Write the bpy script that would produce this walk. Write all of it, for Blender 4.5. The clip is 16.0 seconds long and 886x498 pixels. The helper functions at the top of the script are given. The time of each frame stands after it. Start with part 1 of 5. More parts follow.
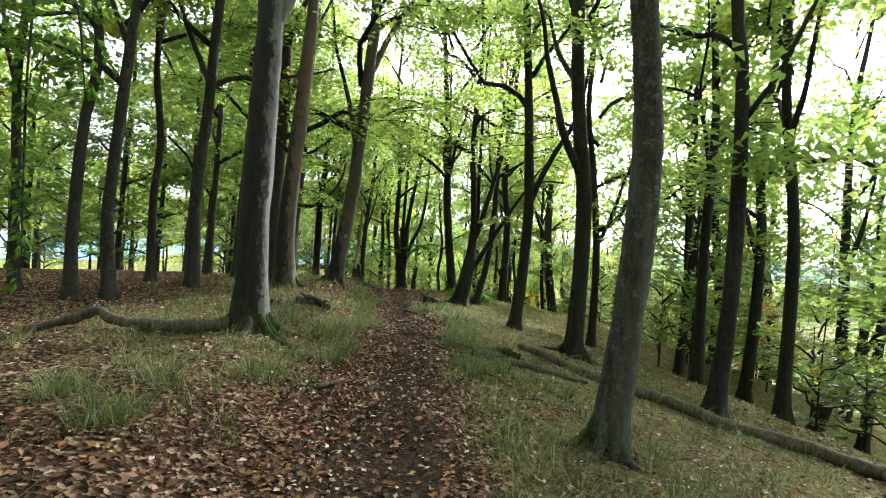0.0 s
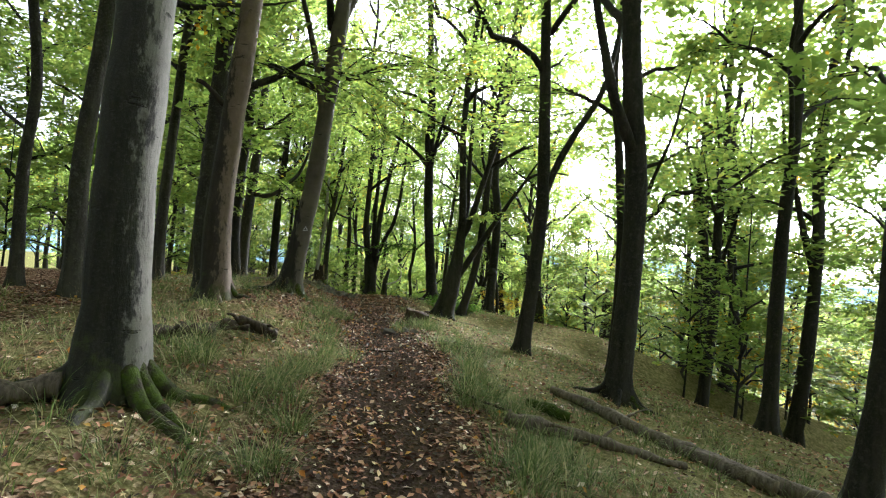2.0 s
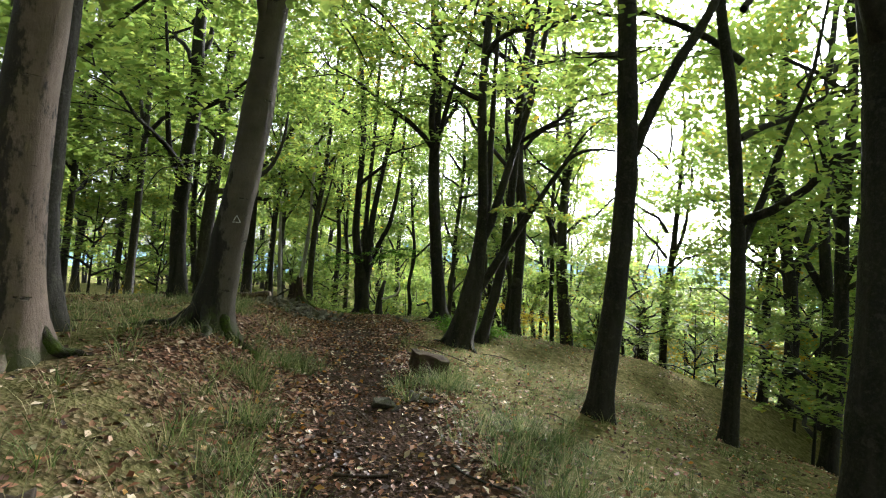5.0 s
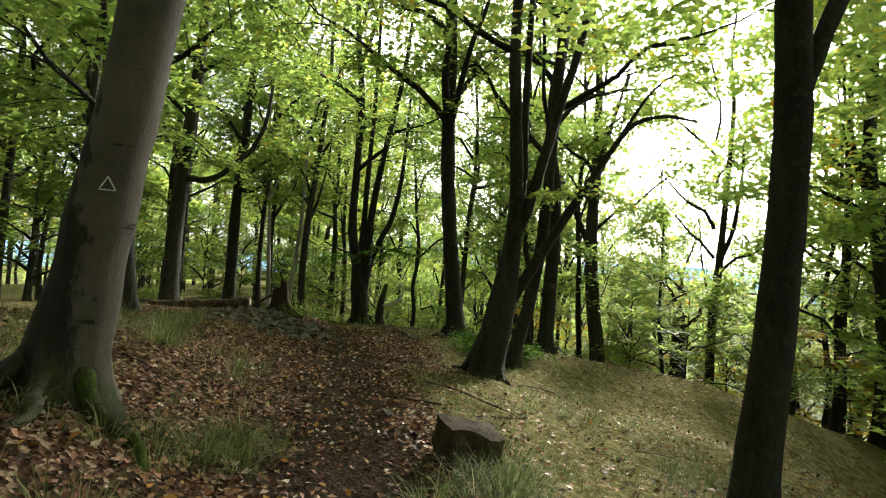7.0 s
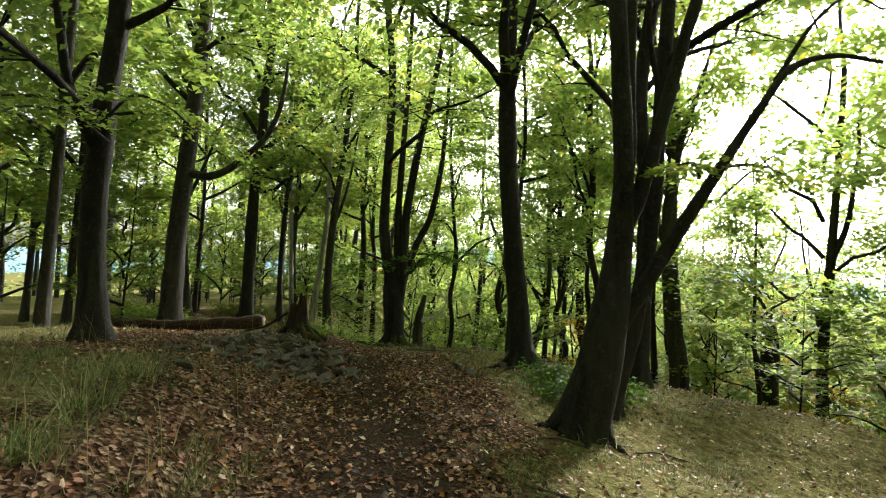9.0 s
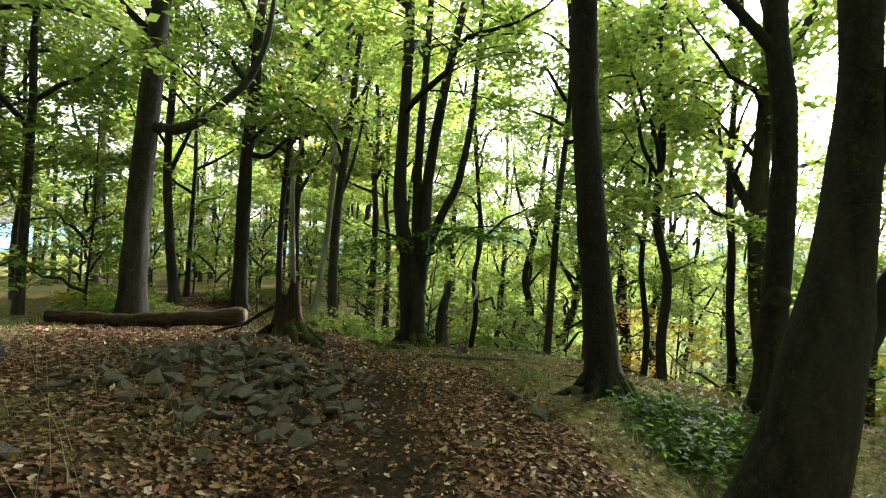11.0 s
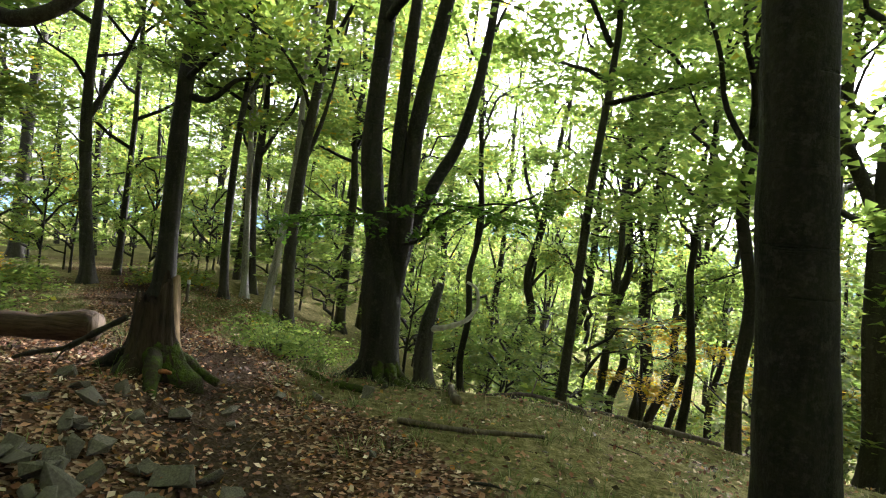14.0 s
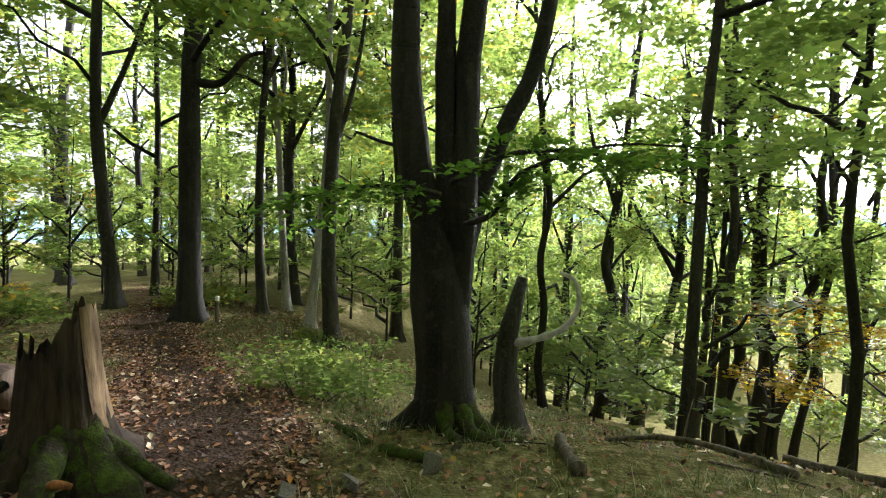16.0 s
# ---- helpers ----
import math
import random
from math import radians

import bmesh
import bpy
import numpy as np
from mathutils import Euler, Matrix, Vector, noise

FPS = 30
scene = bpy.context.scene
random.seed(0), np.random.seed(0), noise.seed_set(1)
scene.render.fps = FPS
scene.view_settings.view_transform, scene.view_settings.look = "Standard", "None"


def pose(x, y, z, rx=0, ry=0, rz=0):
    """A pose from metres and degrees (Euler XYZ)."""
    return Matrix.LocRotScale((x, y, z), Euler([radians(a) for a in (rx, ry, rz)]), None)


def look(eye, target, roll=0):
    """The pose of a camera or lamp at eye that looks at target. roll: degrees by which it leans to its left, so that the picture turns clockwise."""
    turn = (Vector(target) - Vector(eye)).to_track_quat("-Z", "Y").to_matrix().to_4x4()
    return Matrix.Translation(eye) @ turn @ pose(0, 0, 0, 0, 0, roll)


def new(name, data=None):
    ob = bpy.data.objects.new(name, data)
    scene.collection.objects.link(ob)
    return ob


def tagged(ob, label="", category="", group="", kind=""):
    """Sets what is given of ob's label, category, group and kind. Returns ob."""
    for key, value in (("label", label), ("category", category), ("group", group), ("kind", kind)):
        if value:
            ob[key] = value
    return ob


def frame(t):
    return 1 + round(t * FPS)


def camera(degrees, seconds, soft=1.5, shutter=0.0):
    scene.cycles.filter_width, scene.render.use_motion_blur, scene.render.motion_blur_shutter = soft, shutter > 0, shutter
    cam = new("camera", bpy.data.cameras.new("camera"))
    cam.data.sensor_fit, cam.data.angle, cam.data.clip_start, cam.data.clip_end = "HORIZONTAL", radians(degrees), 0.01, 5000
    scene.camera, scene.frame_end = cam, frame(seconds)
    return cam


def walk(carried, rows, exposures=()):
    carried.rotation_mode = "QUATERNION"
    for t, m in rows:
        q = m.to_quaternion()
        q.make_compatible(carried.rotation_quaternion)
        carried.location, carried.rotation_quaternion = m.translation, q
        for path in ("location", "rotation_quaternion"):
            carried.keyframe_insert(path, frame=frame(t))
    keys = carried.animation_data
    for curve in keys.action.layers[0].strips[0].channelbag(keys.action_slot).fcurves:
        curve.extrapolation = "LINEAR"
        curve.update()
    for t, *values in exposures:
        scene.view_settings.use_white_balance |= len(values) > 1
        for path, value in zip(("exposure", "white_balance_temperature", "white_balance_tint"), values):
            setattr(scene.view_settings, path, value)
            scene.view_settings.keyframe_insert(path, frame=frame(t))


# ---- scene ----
cam = camera(80.2, 16.0, 1.15)
EXPOSURE, SKY_STRENGTH, SUN_STRENGTH = 2.38, 0.115, 5.0
PATH = [
    (0, (0.32, 1.301, 1.586), (0.178, 5.299, 1.644), 2.3),
    (0.5, (0.07, 2.083, 1.568), (0.11, 6.083, 1.594), 2.9),
    (1, (-0.108, 2.897, 1.614), (0.018, 6.895, 1.666), 2.6),
    (1.5, (-0.248, 3.622, 1.63), (-0.118, 7.62, 1.684), 3.3),
    (2, (-0.306, 4.411, 1.597), (-0.178, 8.409, 1.675), 3.6),
    (2.5, (-0.409, 5.117, 1.631), (-0.295, 9.113, 1.749), 3.3),
    (3, (-0.485, 5.752, 1.637), (-0.413, 9.75, 1.779), 2.3),
    (3.5, (-0.508, 6.444, 1.657), (-0.412, 10.442, 1.781), 2.3),
    (4, (-0.557, 7.176, 1.613), (-0.463, 11.172, 1.737), 2.2),
    (4.2, (-0.547, 7.457, 1.589), (-0.445, 11.453, 1.727), 2.3),
    (6.3, (-0.653, 10.381, 1.606), (-0.457, 14.373, 1.744), 3.1),
    (6.5, (-0.69, 10.661, 1.57), (-0.51, 14.653, 1.714), 2.9),
    (7, (-0.794, 11.317, 1.632), (-0.644, 15.313, 1.768), 2.8),
    (7.5, (-0.881, 12.031, 1.596), (-0.783, 16.027, 1.734), 2.7),
    (8, (-0.967, 12.691, 1.637), (-0.905, 16.689, 1.761), 2.5),
    (8.5, (-1.096, 13.306, 1.694), (-1.062, 17.304, 1.816), 2.4),
    (9, (-1.246, 13.949, 1.722), (-1.306, 17.947, 1.872), 1.9),
    (9.2, (-1.29, 14.174, 1.692), (-1.378, 18.17, 1.848), 1.6),
    (11.3, (-1.651, 17.066, 1.746), (-1.809, 21.062, 1.668), 2.0),
    (11.5, (-1.616, 17.262, 1.78), (-1.732, 21.26, 1.672), 2.5),
    (12, (-1.606, 17.814, 1.742), (-1.608, 21.812, 1.664), 2.9),
    (12.5, (-1.64, 18.368, 1.729), (-1.618, 22.368, 1.705), 3.3),
    (13, (-1.674, 19.07, 1.678), (-1.69, 23.07, 1.686), 3.5),
    (13.5, (-1.714, 19.696, 1.696), (-1.744, 23.694, 1.572), 3.3),
    (14, (-1.757, 20.269, 1.698), (-1.839, 24.267, 1.596), 5.6),
    (14.5, (-1.819, 20.83, 1.71), (-1.987, 24.826, 1.724), 7.4),
    (15, (-1.944, 21.4, 1.673), (-2.202, 25.392, 1.751), 8.1),
    (15.5, (-1.952, 21.906, 1.604), (-2.26, 25.894, 1.562), 4.5),
    (16, (-2.036, 22.476, 1.528), (-2.532, 26.442, 1.352), 0.3),
]
walk(cam, [(t, look(eye, target, roll)) for t, eye, target, roll in PATH], [(0.0, EXPOSURE + 0.25, 5800, 12), (4.0, EXPOSURE + 0.08, 5800, 15), (8.0, EXPOSURE - 0.28, 6500, 10), (11.3, EXPOSURE + 0.25, 6200, 13), (16.0, EXPOSURE + 0.4, 5900, 20)])

# ---- sky and sun: thin bright overcast, the sun low ahead on the falling side ----
SUN_TURN, SUN_HEIGHT = 31.0, 25.0  # degrees clockwise from +y, degrees up
world = bpy.data.worlds.new("overcast_sky")
scene.world = world
world.use_nodes = True
wn, wl = world.node_tree.nodes, world.node_tree.links
wn.clear()
sky = wn.new("ShaderNodeTexSky")
sky.sky_type, sky.sun_disc = "NISHITA", False
sky.sun_elevation, sky.sun_rotation = radians(SUN_HEIGHT), radians(SUN_TURN)
sky.dust_density, sky.air_density, sky.ozone_density = 4.0, 1.0, 1.0
hue = wn.new("ShaderNodeHueSaturation")
hue.inputs["Saturation"].default_value = 0.15
back = wn.new("ShaderNodeBackground")
back.inputs["Strength"].default_value = SKY_STRENGTH
wout = wn.new("ShaderNodeOutputWorld")
wl.new(sky.outputs[0], hue.inputs["Color"])
wl.new(hue.outputs[0], back.inputs["Color"])
wl.new(back.outputs[0], wout.inputs["Surface"])
sun = new("sun", bpy.data.lights.new("sun", "SUN"))
sun.data.energy, sun.data.angle, sun.data.color = SUN_STRENGTH, radians(9), (1.0, 0.95, 0.86)
sa, sh = radians(SUN_TURN), radians(SUN_HEIGHT)
sun.matrix_world = look((60 * math.sin(sa), 60 * math.cos(sa), 40), (0, 0, 40 - 60 * math.tan(sh)))

# ---- the lie of the land ----
def ss(a, b, x):
    t = min(1.0, max(0.0, (x - a) / (b - a)))
    return t * t * (3 - 2 * t)


def knots(table, v):
    """A line through a few stations (v, value), eased at each."""
    if v <= table[0][0]:
        return table[0][1]
    for (a, p), (b, q) in zip(table, table[1:]):
        if v <= b:
            return p + (q - p) * 0.5 * (ss(a, b, v) + (v - a) / (b - a))
    return table[-1][1]


TRAIL_X = ((-20, 1.2), (0, 0.3), (6, -0.35), (12, -0.75), (17, -1.6), (22, -2.5), (26, -4.3), (32, -8.9), (45, -18.0))
TRAIL_Z = ((-20, 0.0), (0, 0.16), (8, 0.2), (14, 0.3), (19, 0.3), (23, 0.16), (26, -0.12), (30, -0.4), (40, -0.7), (70, -1.5))
BANK = ((-10, 0.2), (8, 0.32), (12, 0.52), (16, 0.5), (22, 0.3), (30, 0.15))
SLOPE = ((-20, 0.2), (14, 0.21), (20, 0.22), (23, 0.15), (26, 0.17), (60, 0.15))
SHOULDER = ((-20, 0.5), (19.5, 0.5), (22, 2.2), (24.5, 2.4), (29, 1.5), (60, 1.5))


def trail_x(y):
    return knots(TRAIL_X, y)


def ground(x, y):
    """The height of the hill: a trail on the crest, a low bank on one side, a falling slope on the other."""
    u = x - trail_x(min(y, 22.0))
    v = abs(x - trail_x(y))
    z = knots(TRAIL_Z, y) - 0.05 * (1 - ss(0.0, 0.8, v))
    z += knots(BANK, y) * ss(0.5, 1.9, -u)
    r = max(0.0, u - knots(SHOULDER, y))
    z -= knots(SLOPE, y) * r * ss(-0.6, 1.2, r) + 0.16 * max(0.0, r - 6.0)
    east = ss(-9.0, 0.0, x) * (1 - 0.6 * ss(6.0, 14.0, x))
    z -= east * 0.28 * max(0.0, y - 26.5)
    west = max(0.0, -x - 9.0)
    z -= 0.02 * west + 0.2 * max(0.0, west - 25.0)
    return z

# ---- materials ----
class Mat:
    """A small builder of node materials."""

    def __init__(self, name, rough=0.8, spec=0.3):
        self.m = bpy.data.materials.new(name)
        self.m.use_nodes = True
        self.t = self.m.node_tree
        self.bsdf = self.t.nodes["Principled BSDF"]
        self.bsdf.inputs["Roughness"].default_value = rough
        self.bsdf.inputs["Specular IOR Level"].default_value = spec
        self.out = self.t.nodes["Material Output"]

    def node(self, kind, **values):
        n = self.t.nodes.new(kind)
        for key, value in values.items():
            n.inputs[key.replace("_", " ")].default_value = value
        return n

    def link(self, a, b):
        self.t.links.new(a, b)
        return a

    def coords(self, stretch=(1, 1, 1), world=False):
        c = self.t.nodes.new("ShaderNodeNewGeometry") if world else self.t.nodes.new("ShaderNodeTexCoord")
        k = self.node("ShaderNodeMapping")
        k.inputs["Scale"].default_value = stretch
        self.link(c.outputs["Position" if world else "Object"], k.inputs["Vector"])
        return k.outputs[0]

    def noise(self, vec, scale, detail=4.0, rough=0.55):
        n = self.node("ShaderNodeTexNoise", Scale=scale, Detail=detail, Roughness=rough)
        if vec:
            self.link(vec, n.inputs["Vector"])
        return n.outputs["Fac"]

    def ramp(self, fac, *stops):
        n = self.t.nodes.new("ShaderNodeValToRGB")
        e = n.color_ramp.elements
        while len(e) < len(stops):
            e.new(0.5)
        for el, (p, c) in zip(e, stops):
            el.position, el.color = p, (*c, 1) if len(c) == 3 else c
        self.link(fac, n.inputs["Fac"])
        return n.outputs["Color"]

    def mix(self, fac, a, b, how="MIX"):
        n = self.t.nodes.new("ShaderNodeMix")
        n.data_type, n.blend_type = "RGBA", how
        for value, socket in ((fac, n.inputs[0]), (a, n.inputs[6]), (b, n.inputs[7])):
            if hasattr(value, "links"):
                self.link(value, socket)
            else:
                socket.default_value = value if isinstance(value, float) else (*value, 1)
        return n.outputs[2]

    def math(self, how, a, b=0.5):
        n = self.t.nodes.new("ShaderNodeMath")
        n.operation = how
        for value, socket in ((a, n.inputs[0]), (b, n.inputs[1])):
            if hasattr(value, "links"):
                self.link(value, socket)
            else:
                socket.default_value = value
        return n.outputs[0]

    def bump(self, height, strength=0.4, distance=0.02):
        n = self.node("ShaderNodeBump", Strength=strength, Distance=distance)
        self.link(height, n.inputs["Height"])
        self.link(n.outputs[0], self.bsdf.inputs["Normal"])

    def color(self, c):
        if hasattr(c, "links"):
            self.link(c, self.bsdf.inputs["Base Color"])
        else:
            self.bsdf.inputs["Base Color"].default_value = (*c, 1)
        return self


def bark_material(name, dark, light, green=0.35, rings=True):
    k = Mat(name, 0.82, 0.25)
    p = k.coords()
    streak = k.noise(k.coords((7, 7, 1.6)), 2.2, 7, 0.65)
    blotch = k.noise(p, 1.6, 5)
    c = k.ramp(k.math("ADD", k.math("MULTIPLY", streak, 0.5), k.math("MULTIPLY", blotch, 0.5)), (0.36, dark), (0.64, light))
    side = k.ramp(k.noise(k.coords((3.6, 3.6, 0.45)), 1.0, 5, 0.6), (0.47, (0, 0, 0)), (0.56, (1, 1, 1)))
    c = k.mix(k.math("MULTIPLY", side, 0.75), c, k.ramp(streak, (0.3, tuple(v * 0.9 for v in light)), (0.7, tuple(v * 1.9 for v in light))))
    fine = k.noise(p, 38, 5, 0.7)
    c = k.mix(k.math("MULTIPLY", k.ramp(fine, (0.48, (0, 0, 0)), (0.66, (1, 1, 1))), 0.5), c, tuple(min(1, v * 2.3) for v in light))
    algae = k.ramp(k.noise(p, 2.3, 6, 0.65), (0.5, (0, 0, 0)), (0.7, (1, 1, 1)))
    c = k.mix(k.math("MULTIPLY", algae, green), c, (0.036, 0.042, 0.014))
    lichen = k.ramp(k.noise(p, 11, 6, 0.7), (0.57, (0, 0, 0)), (0.62, (1, 1, 1)))
    c = k.mix(k.math("MULTIPLY", lichen, 0.4), c, tuple(min(0.5, v * 3.2) for v in light))
    height = k.math("ADD", k.math("MULTIPLY", streak, 0.5), k.math("MULTIPLY", fine, 0.25))
    if rings:
        scar = k.noise(k.coords((1.1, 1.1, 11)), 1.0, 5, 0.6)
        line = k.ramp(scar, (0.64, (0, 0, 0)), (0.69, (1, 1, 1)), (0.76, (0, 0, 0)))
        c = k.mix(k.math("MULTIPLY", line, 0.55), c, tuple(v * 0.45 for v in dark))
        height = k.math("SUBTRACT", height, k.math("MULTIPLY", line, 0.4))
    k.bump(height, 1.0, 0.035)
    return k.color(c).m


def leaf_material(name, stops, glow, rough=0.6):
    """A thin leaf: light is reflected from its face and passes through it."""
    k = Mat(name, rough, 0.12)
    geo = k.t.nodes.new("ShaderNodeNewGeometry")
    obj = k.t.nodes.new("ShaderNodeObjectInfo")
    mixed = k.math("FRACT", k.math("ADD", geo.outputs["Random Per Island"], 0.0), 0.0)
    tone = k.math("ADD", k.math("MULTIPLY", mixed, 0.8), k.math("MULTIPLY", obj.outputs["Random"], 0.2))
    c = k.ramp(tone, *stops)
    k.color(c)
    thin = k.t.nodes.new("ShaderNodeBsdfTranslucent")
    bright = k.mix(1.0, c, glow, "MULTIPLY")
    k.link(bright, thin.inputs["Color"])
    add = k.t.nodes.new("ShaderNodeMixShader")
    add.inputs[0].default_value = 0.6
    k.link(k.bsdf.outputs[0], add.inputs[1])
    k.link(thin.outputs[0], add.inputs[2])
    k.link(add.outputs[0], k.out.inputs["Surface"])
    return k.m


def side_lit_worn_bark(name, dark, light, turn, edge):
    """Scarred, mossy bark with side light painted in: one face smooth and pale, the rest dark."""
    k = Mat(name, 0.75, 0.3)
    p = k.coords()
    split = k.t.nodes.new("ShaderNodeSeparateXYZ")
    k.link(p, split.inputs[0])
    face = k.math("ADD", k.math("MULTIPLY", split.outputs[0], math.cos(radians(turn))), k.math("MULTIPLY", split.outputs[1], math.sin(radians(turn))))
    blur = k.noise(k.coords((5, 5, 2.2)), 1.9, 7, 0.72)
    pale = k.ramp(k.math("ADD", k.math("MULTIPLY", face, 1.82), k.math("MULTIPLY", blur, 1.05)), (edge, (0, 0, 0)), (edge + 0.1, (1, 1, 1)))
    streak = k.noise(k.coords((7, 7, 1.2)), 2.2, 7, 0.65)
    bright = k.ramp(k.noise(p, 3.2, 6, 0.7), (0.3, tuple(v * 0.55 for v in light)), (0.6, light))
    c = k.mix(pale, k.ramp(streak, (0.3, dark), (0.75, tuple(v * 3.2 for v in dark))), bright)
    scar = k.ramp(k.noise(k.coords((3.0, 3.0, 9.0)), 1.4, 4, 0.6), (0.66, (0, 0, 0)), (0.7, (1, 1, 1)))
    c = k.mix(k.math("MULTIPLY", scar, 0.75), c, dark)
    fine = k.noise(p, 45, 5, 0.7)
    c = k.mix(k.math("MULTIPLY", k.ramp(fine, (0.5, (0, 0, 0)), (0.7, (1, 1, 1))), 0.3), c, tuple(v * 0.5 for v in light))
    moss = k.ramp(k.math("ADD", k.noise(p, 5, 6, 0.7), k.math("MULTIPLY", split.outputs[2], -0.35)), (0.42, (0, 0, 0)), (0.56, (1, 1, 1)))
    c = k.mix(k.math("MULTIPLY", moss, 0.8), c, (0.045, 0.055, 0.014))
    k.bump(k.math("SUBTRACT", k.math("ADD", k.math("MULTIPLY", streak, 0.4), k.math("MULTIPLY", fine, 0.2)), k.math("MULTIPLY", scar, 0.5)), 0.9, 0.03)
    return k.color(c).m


BARK = bark_material("beech_bark", (0.0085, 0.0076, 0.0062), (0.036, 0.033, 0.027), 0.3)
BARK_GREY = bark_material("grey_beech_bark", (0.012, 0.0115, 0.01), (0.065, 0.063, 0.056), 0.25)
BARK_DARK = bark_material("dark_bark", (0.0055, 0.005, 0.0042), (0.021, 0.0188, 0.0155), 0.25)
# Side light in the colour: sunlit face pale, the rest in painted shade.
BARK_SIDE_LIT = side_lit_worn_bark("side_lit_beech_bark", (0.008, 0.0075, 0.006), (0.16, 0.154, 0.135), 22, 0.69)
# On the next two the pale face also shows flaked and peeled bark.
BARK_SCARRED = side_lit_worn_bark("flaked_beech_bark", (0.009, 0.0075, 0.006), (0.1, 0.084, 0.066), 10, 0.68)
BARK_PEELED = side_lit_worn_bark("peeling_dead_bark", (0.013, 0.01, 0.008), (0.15, 0.108, 0.08), -15, 0.69)
BARK_PALE = bark_material("pale_bark", (0.09, 0.086, 0.075), (0.28, 0.265, 0.235), 0.2)
LEAF = leaf_material("green_leaf", ((0.0, (0.062, 0.1, 0.029)), (0.5, (0.105, 0.15, 0.046)), (0.86, (0.15, 0.178, 0.052)), (0.93, (0.2, 0.17, 0.02)), (1.0, (0.3, 0.14, 0.012))), (2.9, 2.9, 1.95))
LEAF_DEEP = leaf_material("deep_green_leaf", ((0.0, (0.03, 0.07, 0.015)), (1.0, (0.07, 0.12, 0.025))), (2.3, 2.4, 1.2))
LEAF_YELLOW = leaf_material("yellowing_leaf", ((0.0, (0.12, 0.14, 0.015)), (0.6, (0.28, 0.2, 0.015)), (1.0, (0.35, 0.17, 0.01))), (2.4, 2.4, 1.0))
MOSS = Mat("moss", 0.95, 0.1)
_c = MOSS.ramp(MOSS.noise(MOSS.coords(), 14, 6, 0.7), (0.3, (0.02, 0.024, 0.007)), (0.5, (0.035, 0.055, 0.01)), (0.75, (0.075, 0.11, 0.016)))
MOSS.bump(MOSS.noise(MOSS.coords(), 60, 4, 0.7), 0.9, 0.02)
MOSS = MOSS.color(_c).m


def root_material():
    """Dark bark with a broken cover of moss."""
    k = Mat("mossy_root_bark", 0.92, 0.15)
    p = k.coords()
    bark = k.ramp(k.noise(p, 12, 6, 0.7), (0.3, (0.012, 0.01, 0.008)), (0.7, (0.06, 0.05, 0.036)))
    moss = k.ramp(k.noise(p, 22, 6, 0.7), (0.3, (0.022, 0.03, 0.007)), (0.55, (0.06, 0.09, 0.013)), (0.75, (0.1, 0.135, 0.02)))
    k.bump(k.noise(p, 55, 4, 0.7), 0.9, 0.025)
    return k.color(k.mix(k.ramp(k.noise(p, 7, 6, 0.7), (0.42, (0, 0, 0)), (0.58, (1, 1, 1))), bark, moss)).m


MOSSY_ROOT = root_material()


# ---- mesh helpers ----
def ease(a):
    return a * a * (3 - 2 * a)


def link_mesh(name, verts, faces, material, parent=None, label="", smooth=True, slots=None):
    """One mesh object from vertices and faces, under a parent where one is given."""
    me = bpy.data.meshes.new(name)
    me.from_pydata(verts, [], faces)
    for m in material if isinstance(material, (list, tuple)) else [material]:
        me.materials.append(m)
    if smooth:
        me.polygons.foreach_set("use_smooth", [True] * len(me.polygons))
    if slots is not None:
        me.polygons.foreach_set("material_index", slots)
    me.update()
    ob = new(name, me)
    if parent:
        ob.parent = parent
    if label:
        tagged(ob, label)
    return ob


def along(points, n):
    """n + 1 places on a smooth line through the points (Catmull-Rom)."""
    pts = [Vector(p) for p in points]
    pts = [pts[0] * 2 - pts[1]] + pts + [pts[-1] * 2 - pts[-2]]
    out = []
    for i in range(n + 1):
        s = i / n * (len(pts) - 3)
        j = min(int(s), len(pts) - 4)
        t = s - j
        a, b, c, d = pts[j:j + 4]
        out.append(0.5 * (2 * b + (c - a) * t + (2 * a - 5 * b + 4 * c - d) * t * t + (3 * b - a - 3 * c + d) * t ** 3))
    return out


